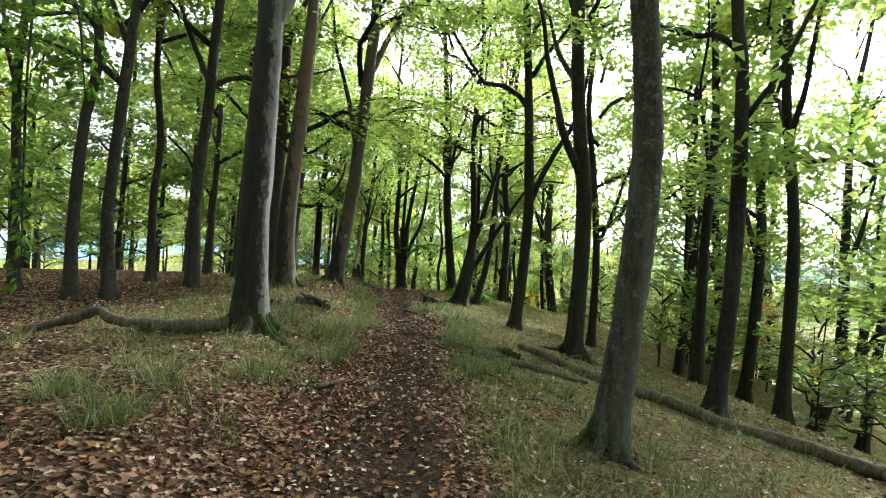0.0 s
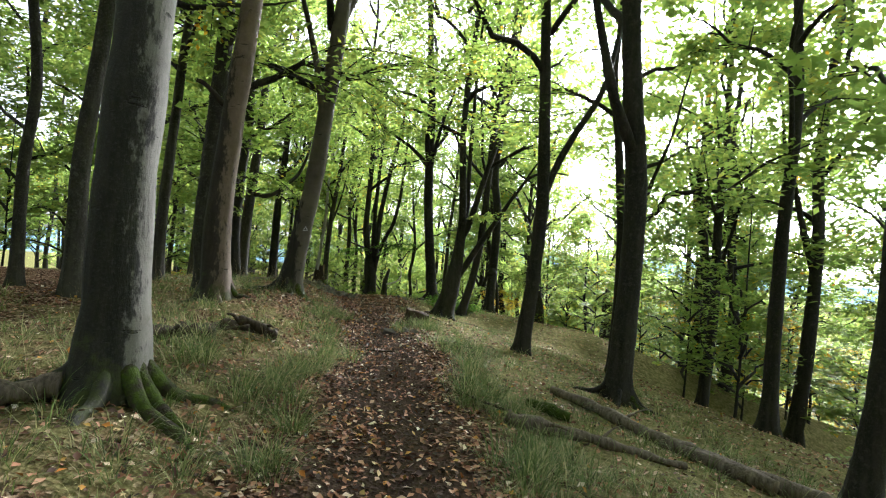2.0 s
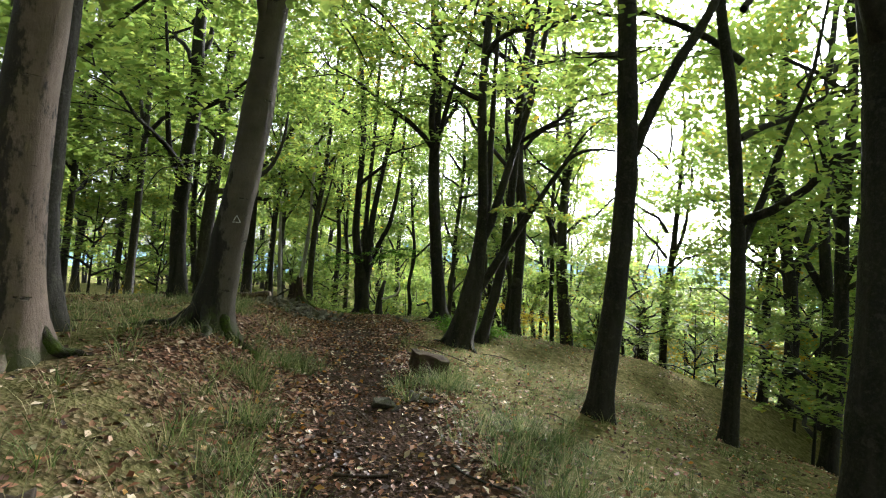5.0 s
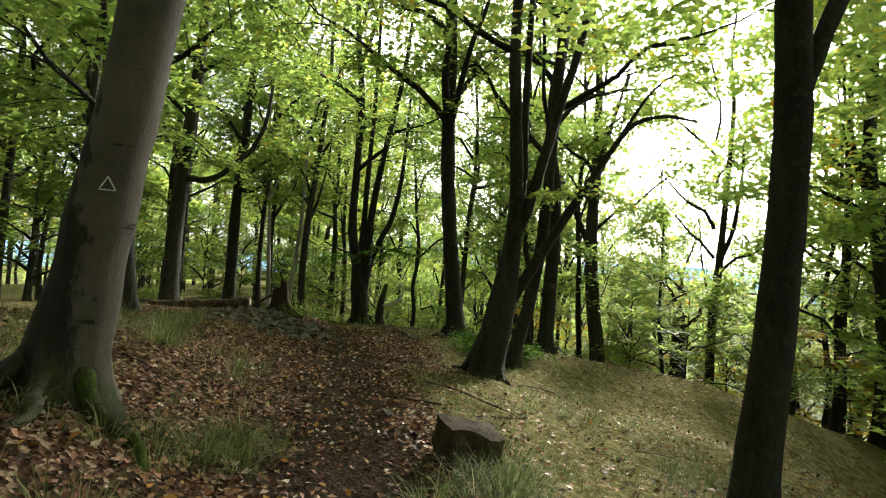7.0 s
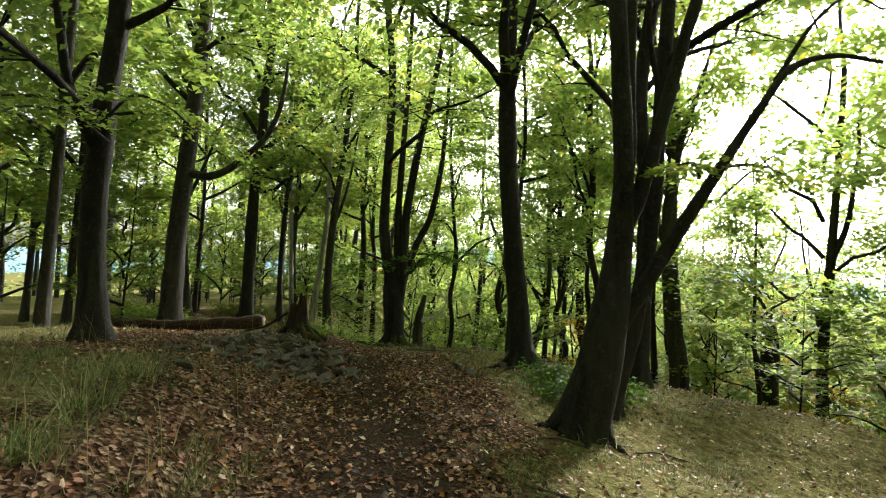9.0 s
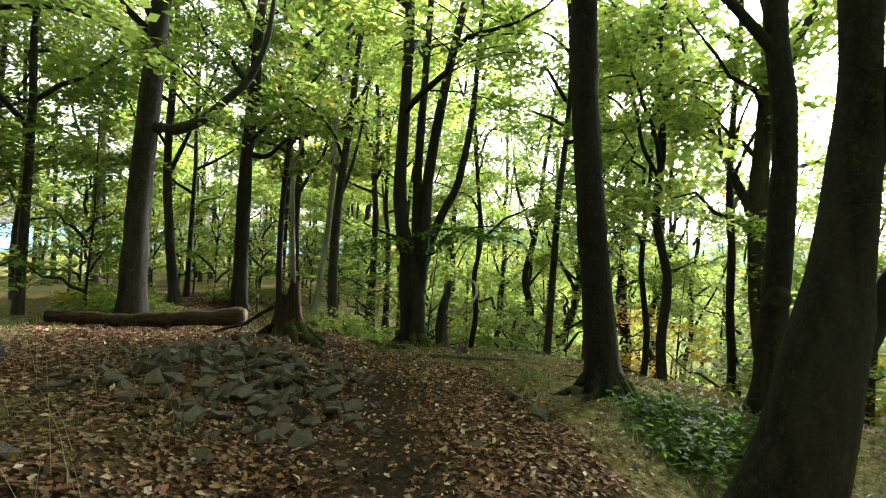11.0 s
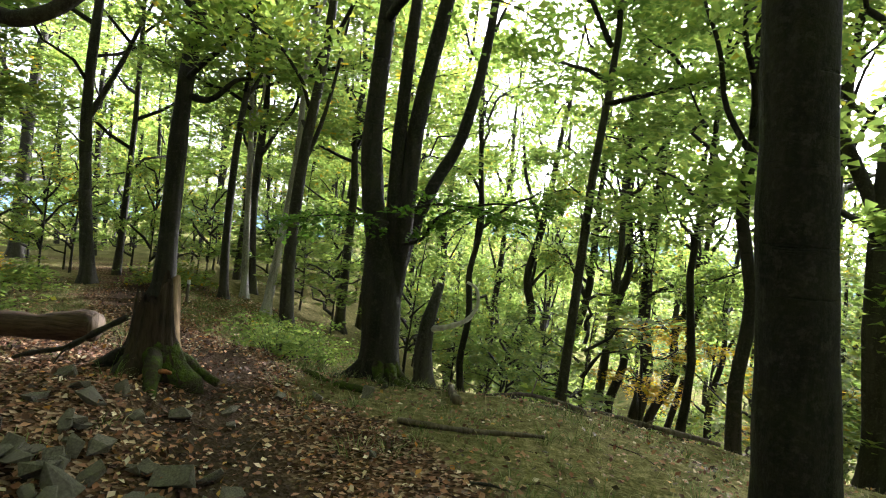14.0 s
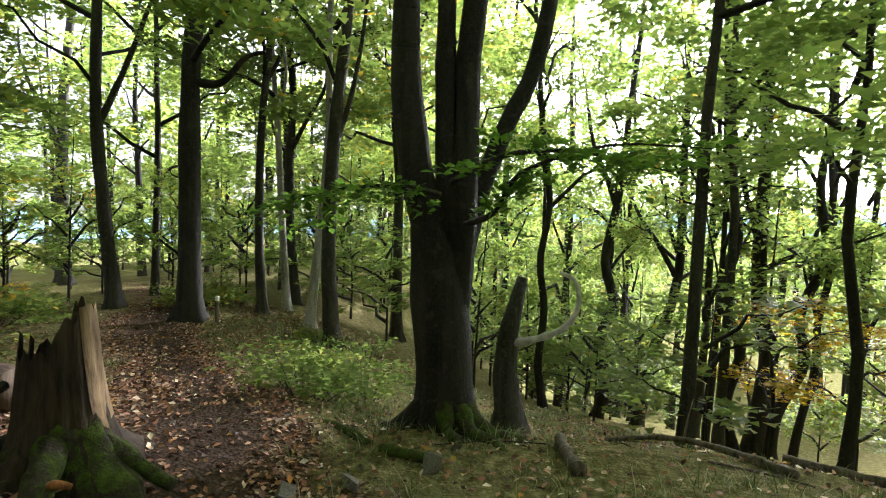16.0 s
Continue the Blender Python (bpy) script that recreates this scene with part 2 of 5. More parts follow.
def tube(points, radius, sides=10, rings=12, rough=0.06, flare=0.0, lobes=5, seed=0.0, cap=True):
    """A bark-like tube: radius(s) along the line, uneven, with root lobes at its foot where flare is given."""
    line = along(points, rings * 3)
    if flare:  # rings close together at the foot
        line = [line[min(rings * 3, round(rings * 3 * (i / rings) ** 1.7))] for i in range(rings + 1)]
        line = [p for i, p in enumerate(line) if i == 0 or (p - line[i - 1]).length > 1e-4]
    else:
        line = line[::3]
    rings = len(line) - 1
    verts, faces = [], []
    total = sum((b - a).length for a, b in zip(line, line[1:]))
    gone, side = 0.0, Vector((1, 0, 0))
    for i, p in enumerate(line):
        if i:
            gone += (p - line[i - 1]).length
        ahead = (line[min(i + 1, len(line) - 1)] - line[max(i - 1, 0)]).normalized()
        side = (side - ahead * side.dot(ahead)).normalized()
        up = ahead.cross(side)
        r = radius(gone / total)
        for k in range(sides):
            a = 2 * math.pi * k / sides
            d = side * math.cos(a) + up * math.sin(a)
            w = 1 + rough * 2 * noise.noise((p + d * 0.6 * r) * (0.5 / max(r, 0.05)) + Vector((seed, seed * 0.7, 0)))
            if flare:
                lobe = 0.55 + 0.45 * math.cos(lobes * a + seed) + 0.5 * noise.noise(Vector((math.cos(a) * 2, math.sin(a) * 2, seed)))
                low = max(0.0, gone - 0.3)
                w += flare * math.exp(-low / 0.2) * max(0.12, lobe) + 0.16 * math.exp(-low / 0.7)
            verts.append(p + d * r * w)
    for i in range(len(line) - 1):
        for k in range(sides):
            a, b = i * sides + k, i * sides + (k + 1) % sides
            faces.append((a, b, b + sides, a + sides))
    if cap:
        faces.append(tuple(range(sides))[::-1])
        faces.append(tuple(range(len(verts) - sides, len(verts))))
    return verts, faces


def joined(pieces):
    verts, faces = [], []
    for v, f in pieces:
        k = len(verts)
        verts.extend(v)
        faces.extend(tuple(i + k for i in q) for q in f)
    return verts, faces


def leaf_quads(rng, centres, heads, size, spread):
    """Pointed leaves, folded along the midrib: four corners each, at the centres, roughly along the heads."""
    n = len(centres)
    d = heads + rng.normal(0, 0.55, (n, 3)) * (1, 1, 0.6)
    d /= np.linalg.norm(d, axis=1)[:, None]
    nrm = np.stack((rng.normal(0, spread, n), rng.normal(0, spread, n), np.ones(n)), 1)
    w = np.cross(nrm, d)
    w /= np.linalg.norm(w, axis=1)[:, None]
    up = np.cross(d, w)
    s = (size * rng.uniform(0.6, 1.25, n))[:, None]
    a = centres
    b = centres + d * s * 0.5 + w * s * 0.3 + up * s * 0.1
    c = centres + d * s
    e = centres + d * s * 0.5 - w * s * 0.3 + up * s * 0.1
    v = np.stack((a, b, c, e), 1).reshape(-1, 3)
    return v


def leaf_mesh(name, v, material):
    me = bpy.data.meshes.new(name)
    n = len(v) // 4
    i = np.arange(n)[:, None] * 4
    tri = np.concatenate((i + (0, 1, 2), i + (0, 2, 3)), 1).reshape(-1, 3)
    me.vertices.add(len(v))
    me.vertices.foreach_set("co", np.ascontiguousarray(v, dtype=np.float32).ravel())
    me.loops.add(tri.size)
    me.loops.foreach_set("vertex_index", tri.ravel().astype(np.int32))
    me.polygons.add(len(tri))
    me.polygons.foreach_set("loop_start", np.arange(0, tri.size, 3, dtype=np.int32))
    me.polygons.foreach_set("loop_total", np.full(len(tri), 3, dtype=np.int32))
    me.materials.append(material)
    me.update()
    me.validate()
    return me


def plain_leaf_mesh(name, v, material):
    """Leaves for the farther crowns, three corners each."""
    q = v.reshape(-1, 4, 3)
    q = np.stack((q[:, 0], q[:, 1] + (q[:, 2] - q[:, 0]) * 0.35, q[:, 3] + (q[:, 2] - q[:, 0]) * 0.35), 1).reshape(-1, 3)
    me = bpy.data.meshes.new(name)
    me.from_pydata(q, [], np.arange(len(q)).reshape(-1, 3))
    me.materials.append(material)
    return me


def spray_leaves(rng, a, b, count, size, width=0.34, thick=0.07, start=0.2):
    """A flat beech spray: leaves beside the line from a to b, widest past its middle, drooping at the tip."""
    a, b = np.array(a), np.array(b)
    run = b - a
    length = np.linalg.norm(run)
    side = np.cross(run, (0, 0, 1.0))
    side /= np.linalg.norm(side) + 1e-6
    s = start + (1.06 - start) * rng.random(count) ** 0.8
    # leaves gather on side twigs
    twig = np.round(s * 9) / 9 + rng.normal(0, 0.018, count)
    fan = rng.uniform(-1, 1, count)
    w = fan * width * length * np.sqrt(np.clip(1.15 - s, 0.05, 1)) * (0.5 + 0.5 * s)
    c = a + run * (twig + np.abs(fan) * 0.12)[:, None] + side * w[:, None]
    c[:, 2] += rng.normal(0, thick * length, count) * 0.6 - 0.1 * length * s ** 2 - 0.12 * np.abs(w)
    head = run / length + side * np.sign(fan)[:, None] * 0.9
    return leaf_quads(rng, c, head, size, 0.45)


def plain_mesh(name, pieces, material):
    v, f = joined(pieces)
    me = bpy.data.meshes.new(name)
    me.from_pydata(v, [], f)
    me.materials.append(material)
    me.polygons.foreach_set("use_smooth", [True] * len(me.polygons))
    return me


def crown_meshes(seed, height, reach, limbs, sprays, leaves, size, material, split=True):
    """The meshes of one kind of crown, about the axis from (0, 0, 0) up: rising limbs, and flat leafy sprays along them."""
    rng = np.random.default_rng(seed)
    wood, leafs = [], []
    for i in range(limbs):
        f = (i + 0.6 * rng.random()) / limbs
        a = i * 2.4 + rng.normal(0, 0.4)
        z = height * 0.66 * f
        length = reach * rng.uniform(0.8, 1.2) * (1.05 - 0.45 * f)
        steep = radians(rng.uniform(14, 34) + 30 * f)
        out = np.array((math.cos(a), math.sin(a), 0.0))
        bend = np.array((-math.sin(a), math.cos(a), 0.0)) * rng.normal(0, 0.22) * length
        foot = np.array((0.0, 0.0, z))
        path = [foot]
        for k in (0.2, 0.4, 0.6, 0.8, 1.0):
            path.append(foot + out * length * k * math.cos(steep) + bend * k * k + np.array((0, 0, length * math.sin(steep) * k ** 0.8)) + rng.normal(0, 0.042 * length, 3) * (0.4 + k))
        thick = 0.02 + 0.011 * length
        own = [tube(path, lambda s, k=thick: k * (1.05 - s) + 0.006, 6 if split else 4, 8 if split else 5, 0.1, seed=i, cap=False)]
        line = along(path, 20)
        for j in range(sprays):
            g = 0.22 + 0.78 * (j + rng.random()) / sprays
            p = np.array(line[int(g * 20)])
            turn = a + rng.choice((-1, 1)) * rng.uniform(0.3, 1.5)
            d = rng.uniform(0.75, 1.3) * reach * 0.42
            tip = p + np.array((math.cos(turn) * d, math.sin(turn) * d, rng.normal(0.05, 0.18) * d))
            mid = (p + tip) / 2 + np.array((0, 0, 0.06 * d))
            own.append(tube((p, mid, tip), lambda s: 0.011 * (1.1 - s) + 0.003, 4, 3, 0.0, cap=False))
            leafs.append(spray_leaves(rng, p, tip, leaves, size, 0.46, 0.15, 0.05))
        wood.append(own)
    if split:
        boughs = [plain_mesh("limb", own, BARK_DARK) for own in wood]
    else:
        boughs = [plain_mesh("limbs", [q for own in wood for q in own[:1]], BARK_DARK)]
    return boughs, (leaf_mesh if split else plain_leaf_mesh)("crown", np.concatenate(leafs), material)


MID = [crown_meshes(21 + i, 12.0, 3.6, 9, 8, 112, 0.212, LEAF, False) for i in range(3)]
CROWNS = [crown_meshes(11 + i, 12.0, 3.6, 9, 9, 100, 0.148, LEAF) for i in range(4)]
SLIM = [crown_meshes(31 + i, 9.0, 2.3, 7, 7, 100, 0.138, LEAF) for i in range(3)]
FAR = [crown_meshes(51 + i, 12.0, 3.6, 9, 7, 84, 0.32, LEAF, False) for i in range(3)]
# Coarse crowns for the unseen trees that block sky light from behind.
UNSEEN = [crown_meshes(61 + i, 12.0, 3.8, 9, 6, 44, 0.6, LEAF, False) for i in range(2)]
GOLD = [crown_meshes(71, 6.0, 2.0, 5, 6, 50, 0.14, LEAF_YELLOW)]
YOUNG = [crown_meshes(81 + i, 3.2, 1.3, 7, 6, 34, 0.14, LEAF_YELLOW if i == 3 else LEAF, False) for i in range(4)]


def shared(name, me, parent, m):
    ob = new(name, me)
    ob.parent = parent
    ob.matrix_basis = m
    return ob


def tree(x, y, r, lean=((0, 5),), top=17.0, crown=None, start=4.5, scale=1.0, bark=None, limbs=(), flare=0.9, lobes=5, sides=14, near=True, label="", group="beech trees", name="beech_tree", radii=None, roots=()):
    """A tree at (x, y): its roots, a trunk through the leaning stations (sideways, up), its limbs, and a crown from a height on."""
    z = ground(x, y)
    root = new(name)
    root.location = (x, y, z)
    tagged(root, label or "tall slender beech with grey-brown bark and green leaves", "tree", group)
    rng = random.Random(int(x * 131 + y * 977))
    pts = [(0, 0, -0.35), (0, 0, 0.05)] + [(dx, 0.0, dz) for dx, dz in lean]
    dx, dz = lean[-1]
    drift = (dx / dz) * 0.5
    while dz < top - 1:
        dz += 1.7
        dx += drift * 1.5 + rng.uniform(-0.17, 0.17)
        pts.append((dx, pts[-1][1] + rng.uniform(-0.17, 0.17), dz))
    r *= 0.9
    thin = lambda s: r * (1 - 0.93 * s ** 1.15) + 0.008
    if radii:
        thin = lambda s: knots(radii, s * (top + 0.35) - 0.35)
    rings = int(top * (3.0 if near else 1.0))
    line = along(pts, 60)
    v, f = tube(pts, thin, sides, max(rings, len(pts)), 0.07 if near else 0.04, flare, lobes, rng.uniform(0, 9))
    link_mesh("trunk", v, f, bark or BARK, root)
    for turn, length, mossy in roots:
        c, q = math.cos(radians(turn)), math.sin(radians(turn))
        length *= 1.5
        bed = [Vector((c * d, q * d, land(x + c * d, y + q * d) - z)) for d in (0.35 * r, r + 0.2 * length, r + 0.55 * length, r + length)]
        wag = 0.12 * length * math.sin(turn)
        path = (bed[0] + Vector((0, 0, 0.36)), bed[1] + Vector((0, 0, 0.06)), bed[2] + Vector((-q * wag, c * wag, 0.0)), bed[3] + Vector((q * wag, -c * wag, -0.07)))
        v, f = tube(path, lambda s, k=r: k * (0.4 - 0.32 * s), 10, 16, 0.25, seed=turn)
        link_mesh("root", v, f, MOSSY_ROOT if mossy else bark or BARK, root, "mossy root" if mossy else "")
    for path, r0, r1 in limbs:
        v, f = tube(path, lambda s, a=r0, b=r1: a + (b - a) * s, 8, max(6, len(path) * 4), 0.08, seed=r0 * 90)
        link_mesh("limb", v, f, bark or BARK, root)
    if near and not limbs and crown in (CROWNS, SLIM) and top > 12:
        for k in range(rng.choice((1, 2, 2))):
            h = start * rng.uniform(0.75, 1.25) + 1.6 * k
            p = min(line, key=lambda q: abs(q.z - h)).copy()
            turn, spread, path = rng.uniform(0, 6.283), rng.uniform(0.25, 0.5), [p]
            for j in range(5):
                p = p + Vector((math.cos(turn) * spread + rng.uniform(-0.16, 0.16), math.sin(turn) * spread + rng.uniform(-0.16, 0.16), rng.uniform(0.7, 1.1)))
                spread *= 0.85
                path.append(p)
            v, f = tube(path, lambda s, a=r * rng.uniform(0.4, 0.6): a * (1 - 0.8 * s), 8, 16, 0.08, seed=h)
            link_mesh("limb", v, f, bark or BARK, root)
    if crown is CROWNS and (y > 31 or not near or abs(x - trail_x(min(y, 24))) > 8):
        crown = MID
    if crown:
        boughs, cm = crown[rng.randrange(3 if crown is YOUNG and x < 11 else len(crown))]
        full = 9.0 if crown is SLIM else 3.2 if crown is YOUNG else 6.0 if crown is GOLD else 12.0
        at = min(line, key=lambda p: abs(p.z - start))
        m = Matrix.Translation(at) @ pose(0, 0, 0, 0, math.degrees(math.atan(drift)) * 0.7, rng.uniform(0, 360)) @ Matrix.Diagonal((scale, scale, max(0.4, (top - start) / full), 1))
        for me in boughs:
            bough = shared("limb" if len(boughs) > 1 else "limbwork", me, root, m)
            if len(boughs) == 1:
                tagged(bough, kind="stuff")
        shared("crown", cm, root, m)
    return root

# ---- the ground: one sheet from the trail to the horizon ----
def far_land(x, y):
    """The wide land: a wooded valley below the ridge and haze-blue hills beyond it."""
    d = math.hypot(x, y - 15)
    fall = 0.24 * max(0.0, d - 70) * math.exp(-max(0.0, d - 70) / 420)
    hills = ss(700, 2600, d) * (70 + 45 * math.sin(math.atan2(y, x) * 5 + 0.6) + 22 * math.sin(math.atan2(y, x) * 13))
    return -min(fall, 60 + 0.0 * d) * (1 - ss(600, 1500, d)) - 45 * (1 - ss(1200, 2600, d)) * ss(60, 300, d) + hills


def land(x, y):
    d = math.hypot(x, y - 15)
    near = ground(max(-60, min(60, x)), max(-25, min(75, y)))
    z = near + far_land(x, y) * ss(55, 110, d)
    k = 1 - ss(20, 60, d)
    if k > 0:
        z += k * (0.05 * noise.noise(Vector((x * 0.9, y * 0.9, 0))) + 0.025 * noise.noise(Vector((x * 3.1, y * 3.1, 4))))
        trod = 1 - ss(0.3, 0.9, abs(x - trail_x(y)))
        z += k * (1 - 0.7 * trod) * 0.02 * noise.noise(Vector((x * 9, y * 9, 8)))
    return z


def stations(lo, hi, step, end, grow=1.22):
    out = list(np.arange(lo, hi + 1e-6, step))
    s, a = step, hi
    while a < end:
        s *= grow
        a += s
        out.append(a)
    s, a = step, lo
    while a > -end:
        s *= grow
        a -= s
        out.insert(0, a)
    return out


def soil_material():
    """Bare dark trail, brown leaf litter, grass and moss, by how the trail runs and by patches."""
    k = Mat("forest_floor", 1.0, 0.0)
    p = k.coords(world=True)
    zone = k.t.nodes.new("ShaderNodeAttribute")
    zone.attribute_name = "zones"
    part = k.t.nodes.new("ShaderNodeSeparateColor")
    k.link(zone.outputs["Color"], part.inputs[0])
    fine = k.noise(p, 22, 6, 0.7)
    broad = k.noise(p, 1.7, 5)
    earth = k.ramp(fine, (0.25, (0.016, 0.012, 0.01)), (0.75, (0.095, 0.066, 0.051)))
    vor = k.node("ShaderNodeTexVoronoi", Scale=34.0)
    k.link(p, vor.inputs["Vector"])
    tone = k.t.nodes.new("ShaderNodeSeparateColor")
    k.link(vor.outputs["Color"], tone.inputs[0])
    litter = k.ramp(tone.outputs[0], (0.0, (0.014, 0.01, 0.008)), (0.4, (0.06, 0.034, 0.023)), (0.75, (0.15, 0.083, 0.053)), (0.95, (0.34, 0.25, 0.18)))
    turf = k.ramp(k.noise(p, 9, 6, 0.7), (0.3, (0.045, 0.047, 0.019)), (0.5, (0.14, 0.128, 0.056)), (0.72, (0.29, 0.24, 0.13)))
    c = k.mix(k.ramp(k.math("ADD", part.outputs[0], k.math("MULTIPLY", k.math("SUBTRACT", broad, 0.5), 0.9)), (0.4, (0, 0, 0)), (0.95, (1, 1, 1))), litter, earth)
    c = k.mix(k.ramp(k.math("ADD", part.outputs[1], k.math("MULTIPLY", k.math("SUBTRACT", k.noise(p, 2.6, 5, 0.65), 0.5), 1.2)), (0.38, (0, 0, 0)), (0.66, (1, 1, 1))), c, turf)
    woods = k.ramp(k.noise(p, 0.5, 8, 0.75), (0.35, (0.05, 0.052, 0.02)), (0.65, (0.15, 0.145, 0.055)))
    c = k.mix(part.outputs[2], c, woods)
    k.bump(k.math("ADD", k.math("MULTIPLY", fine, 0.6), k.math("MULTIPLY", vor.outputs["Distance"], 0.8)), 0.8, 0.03)
    return k.color(c).m


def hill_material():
    k = Mat("haze_tinted_hill", 1.0, 0.0)
    # distance haze is painted in: its blue is the hills' base colour
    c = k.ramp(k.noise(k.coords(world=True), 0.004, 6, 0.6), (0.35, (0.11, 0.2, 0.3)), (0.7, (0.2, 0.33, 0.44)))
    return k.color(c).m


SOIL = soil_material()


def grassy(x, y):
    """How much grass grows at a place, 0 to 1."""
    u = x - trail_x(y)
    g = ss(0.55, 1.2, abs(u)) * 0.8
    if u < 0:
        g *= 0.72 if y < 13 else 0.9
        g *= 1 - 0.75 * ss(3.0, 6.0, -u) * (1 - ss(12, 24, y)) - 0.6 * (1 - ss(4.5, 8.0, y)) * ss(0.3, 1.0, -u) * (1 - ss(3.4, 4.2, -u))
        g *= 1 - 0.85 * ss(19, 21, y) * (1 - ss(25.5, 28, y)) * (1 - ss(3.5, 5.0, -u))
    else:
        g *= 1 - 0.92 * ss(17.5, 19.5, y) * (1 - ss(24.5, 26.0, y)) * (1 - ss(1.3, 2.1, u))
        g *= 1 - 0.3 * (1 - ss(7.0, 10.0, y)) * ss(0.8, 1.6, u)
    if -2.3 < u < 0:
        g *= 1 - 0.6 * ss(11.5, 13.5, y) * (1 - ss(19, 21, y))
    return max(0.0, min(1.0, g))


def build_ground():
    xs, ys = stations(-7.5, 7.5, 0.11, 4200), stations(-1.5, 33, 0.11, 4200)
    verts, col = [], []
    for y in ys:
        for x in xs:
            verts.append((x, y, land(x, y)))
            trod = 1 - ss(0.25, 1.0, abs(x - trail_x(y)))
            col += (trod, grassy(x, y), ss(24, 42, math.hypot(x, y - 15)), 1.0)
    n = len(xs)
    faces = [(j * n + i, j * n + i + 1, (j + 1) * n + i + 1, (j + 1) * n + i) for j in range(len(ys) - 1) for i in range(n - 1)]
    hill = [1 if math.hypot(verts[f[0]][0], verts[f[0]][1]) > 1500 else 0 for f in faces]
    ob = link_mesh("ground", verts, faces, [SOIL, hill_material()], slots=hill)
    at = ob.data.color_attributes.new("zones", "FLOAT_COLOR", "POINT")
    at.data.foreach_set("color", col)
    tagged(ob, "sloping forest floor with a trodden leaf-strewn earth trail", "ground", kind="structure")


build_ground()

# ---- the trees beside the trail, in the order in which one passes them ----
def rise(*steps):
    return steps


tree(1.71, 6.15, 0.155, ((0.15, 1.29), (0.26, 2.57), (0.24, 3.6), (0.18, 4.3)), 19, CROWNS, 5.2, bark=BARK_GREY, label="leaning smooth grey beech trunk beside the trail", flare=0.7, roots=((-120, 0.4, False), (-60, 0.3, False), (190, 0.45, True)))
tree(-2.43, 8.15, 0.215, ((0.0, 1.36), (0.05, 2.78), (0.1, 4.2)), 21, CROWNS, 5.0, bark=BARK_SIDE_LIT, label="thick grey beech with moss on its spreading roots", flare=1.0, roots=((-35, 0.75, True), (-70, 0.5, False), (-140, 0.6, False), (170, 0.5, False), (20, 0.6, True), (-15, 0.55, True)))
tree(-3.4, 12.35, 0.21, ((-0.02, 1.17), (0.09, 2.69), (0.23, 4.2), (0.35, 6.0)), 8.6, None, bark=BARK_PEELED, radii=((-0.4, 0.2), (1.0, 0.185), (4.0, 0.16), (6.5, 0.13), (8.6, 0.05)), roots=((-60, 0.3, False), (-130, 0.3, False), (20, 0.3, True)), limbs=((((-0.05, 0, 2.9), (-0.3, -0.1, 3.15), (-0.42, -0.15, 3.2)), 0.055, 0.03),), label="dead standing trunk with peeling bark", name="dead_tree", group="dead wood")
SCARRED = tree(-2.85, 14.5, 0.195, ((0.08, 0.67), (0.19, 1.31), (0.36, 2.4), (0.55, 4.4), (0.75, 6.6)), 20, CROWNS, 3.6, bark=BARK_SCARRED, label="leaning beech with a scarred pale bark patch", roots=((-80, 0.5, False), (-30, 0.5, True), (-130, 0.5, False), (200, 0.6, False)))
WHITE = Mat("white_trail_paint", 0.7, 0.2)
WHITE = WHITE.color(WHITE.ramp(WHITE.noise(WHITE.coords(), 25, 4), (0.35, (0.4, 0.4, 0.37)), (0.6, (0.75, 0.75, 0.72)))).m
_n = Vector((0.5, -0.866, 0))
_c = Vector((0.17, 0, 1.2)) + _n * 0.195
_w = Vector((0.866, 0.5, 0)) * 0.04
for a, b in ((_c - _w, _c + _w), (_c + _w, _c + Vector((0, 0, 0.075))), (_c + Vector((0, 0, 0.075)), _c - _w)):
    v, f = tube((a, (a + b) / 2, b), lambda s: 0.0034, 6, 4, 0.3)
    link_mesh("painted_mark", v, f, WHITE, SCARRED, "white painted trail triangle")
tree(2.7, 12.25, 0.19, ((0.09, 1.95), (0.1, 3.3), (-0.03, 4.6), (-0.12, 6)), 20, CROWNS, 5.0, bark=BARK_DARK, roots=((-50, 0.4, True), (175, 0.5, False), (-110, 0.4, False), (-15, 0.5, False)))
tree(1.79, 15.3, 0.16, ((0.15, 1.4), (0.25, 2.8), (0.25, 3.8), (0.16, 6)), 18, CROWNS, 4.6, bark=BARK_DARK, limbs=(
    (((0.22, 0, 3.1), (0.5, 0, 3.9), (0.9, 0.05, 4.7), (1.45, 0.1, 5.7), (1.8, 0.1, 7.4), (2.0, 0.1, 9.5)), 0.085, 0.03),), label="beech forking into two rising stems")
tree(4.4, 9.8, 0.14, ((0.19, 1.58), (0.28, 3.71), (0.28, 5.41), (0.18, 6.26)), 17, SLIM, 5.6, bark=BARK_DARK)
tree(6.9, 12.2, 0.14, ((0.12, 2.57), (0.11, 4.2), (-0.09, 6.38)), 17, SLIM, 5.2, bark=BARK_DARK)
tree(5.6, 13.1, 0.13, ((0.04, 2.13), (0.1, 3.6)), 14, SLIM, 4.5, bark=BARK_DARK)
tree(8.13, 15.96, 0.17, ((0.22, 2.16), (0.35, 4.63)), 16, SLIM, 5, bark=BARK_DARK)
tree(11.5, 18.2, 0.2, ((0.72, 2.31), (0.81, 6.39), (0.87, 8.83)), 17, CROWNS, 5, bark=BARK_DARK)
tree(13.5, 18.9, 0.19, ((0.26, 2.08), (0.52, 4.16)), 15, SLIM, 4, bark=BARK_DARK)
tree(-5.6, 10.0, 0.11, ((-0.09, 1.26), (-0.04, 2.15), (0.08, 3.48), (0.21, 4.82)), 15, SLIM, 3.6)
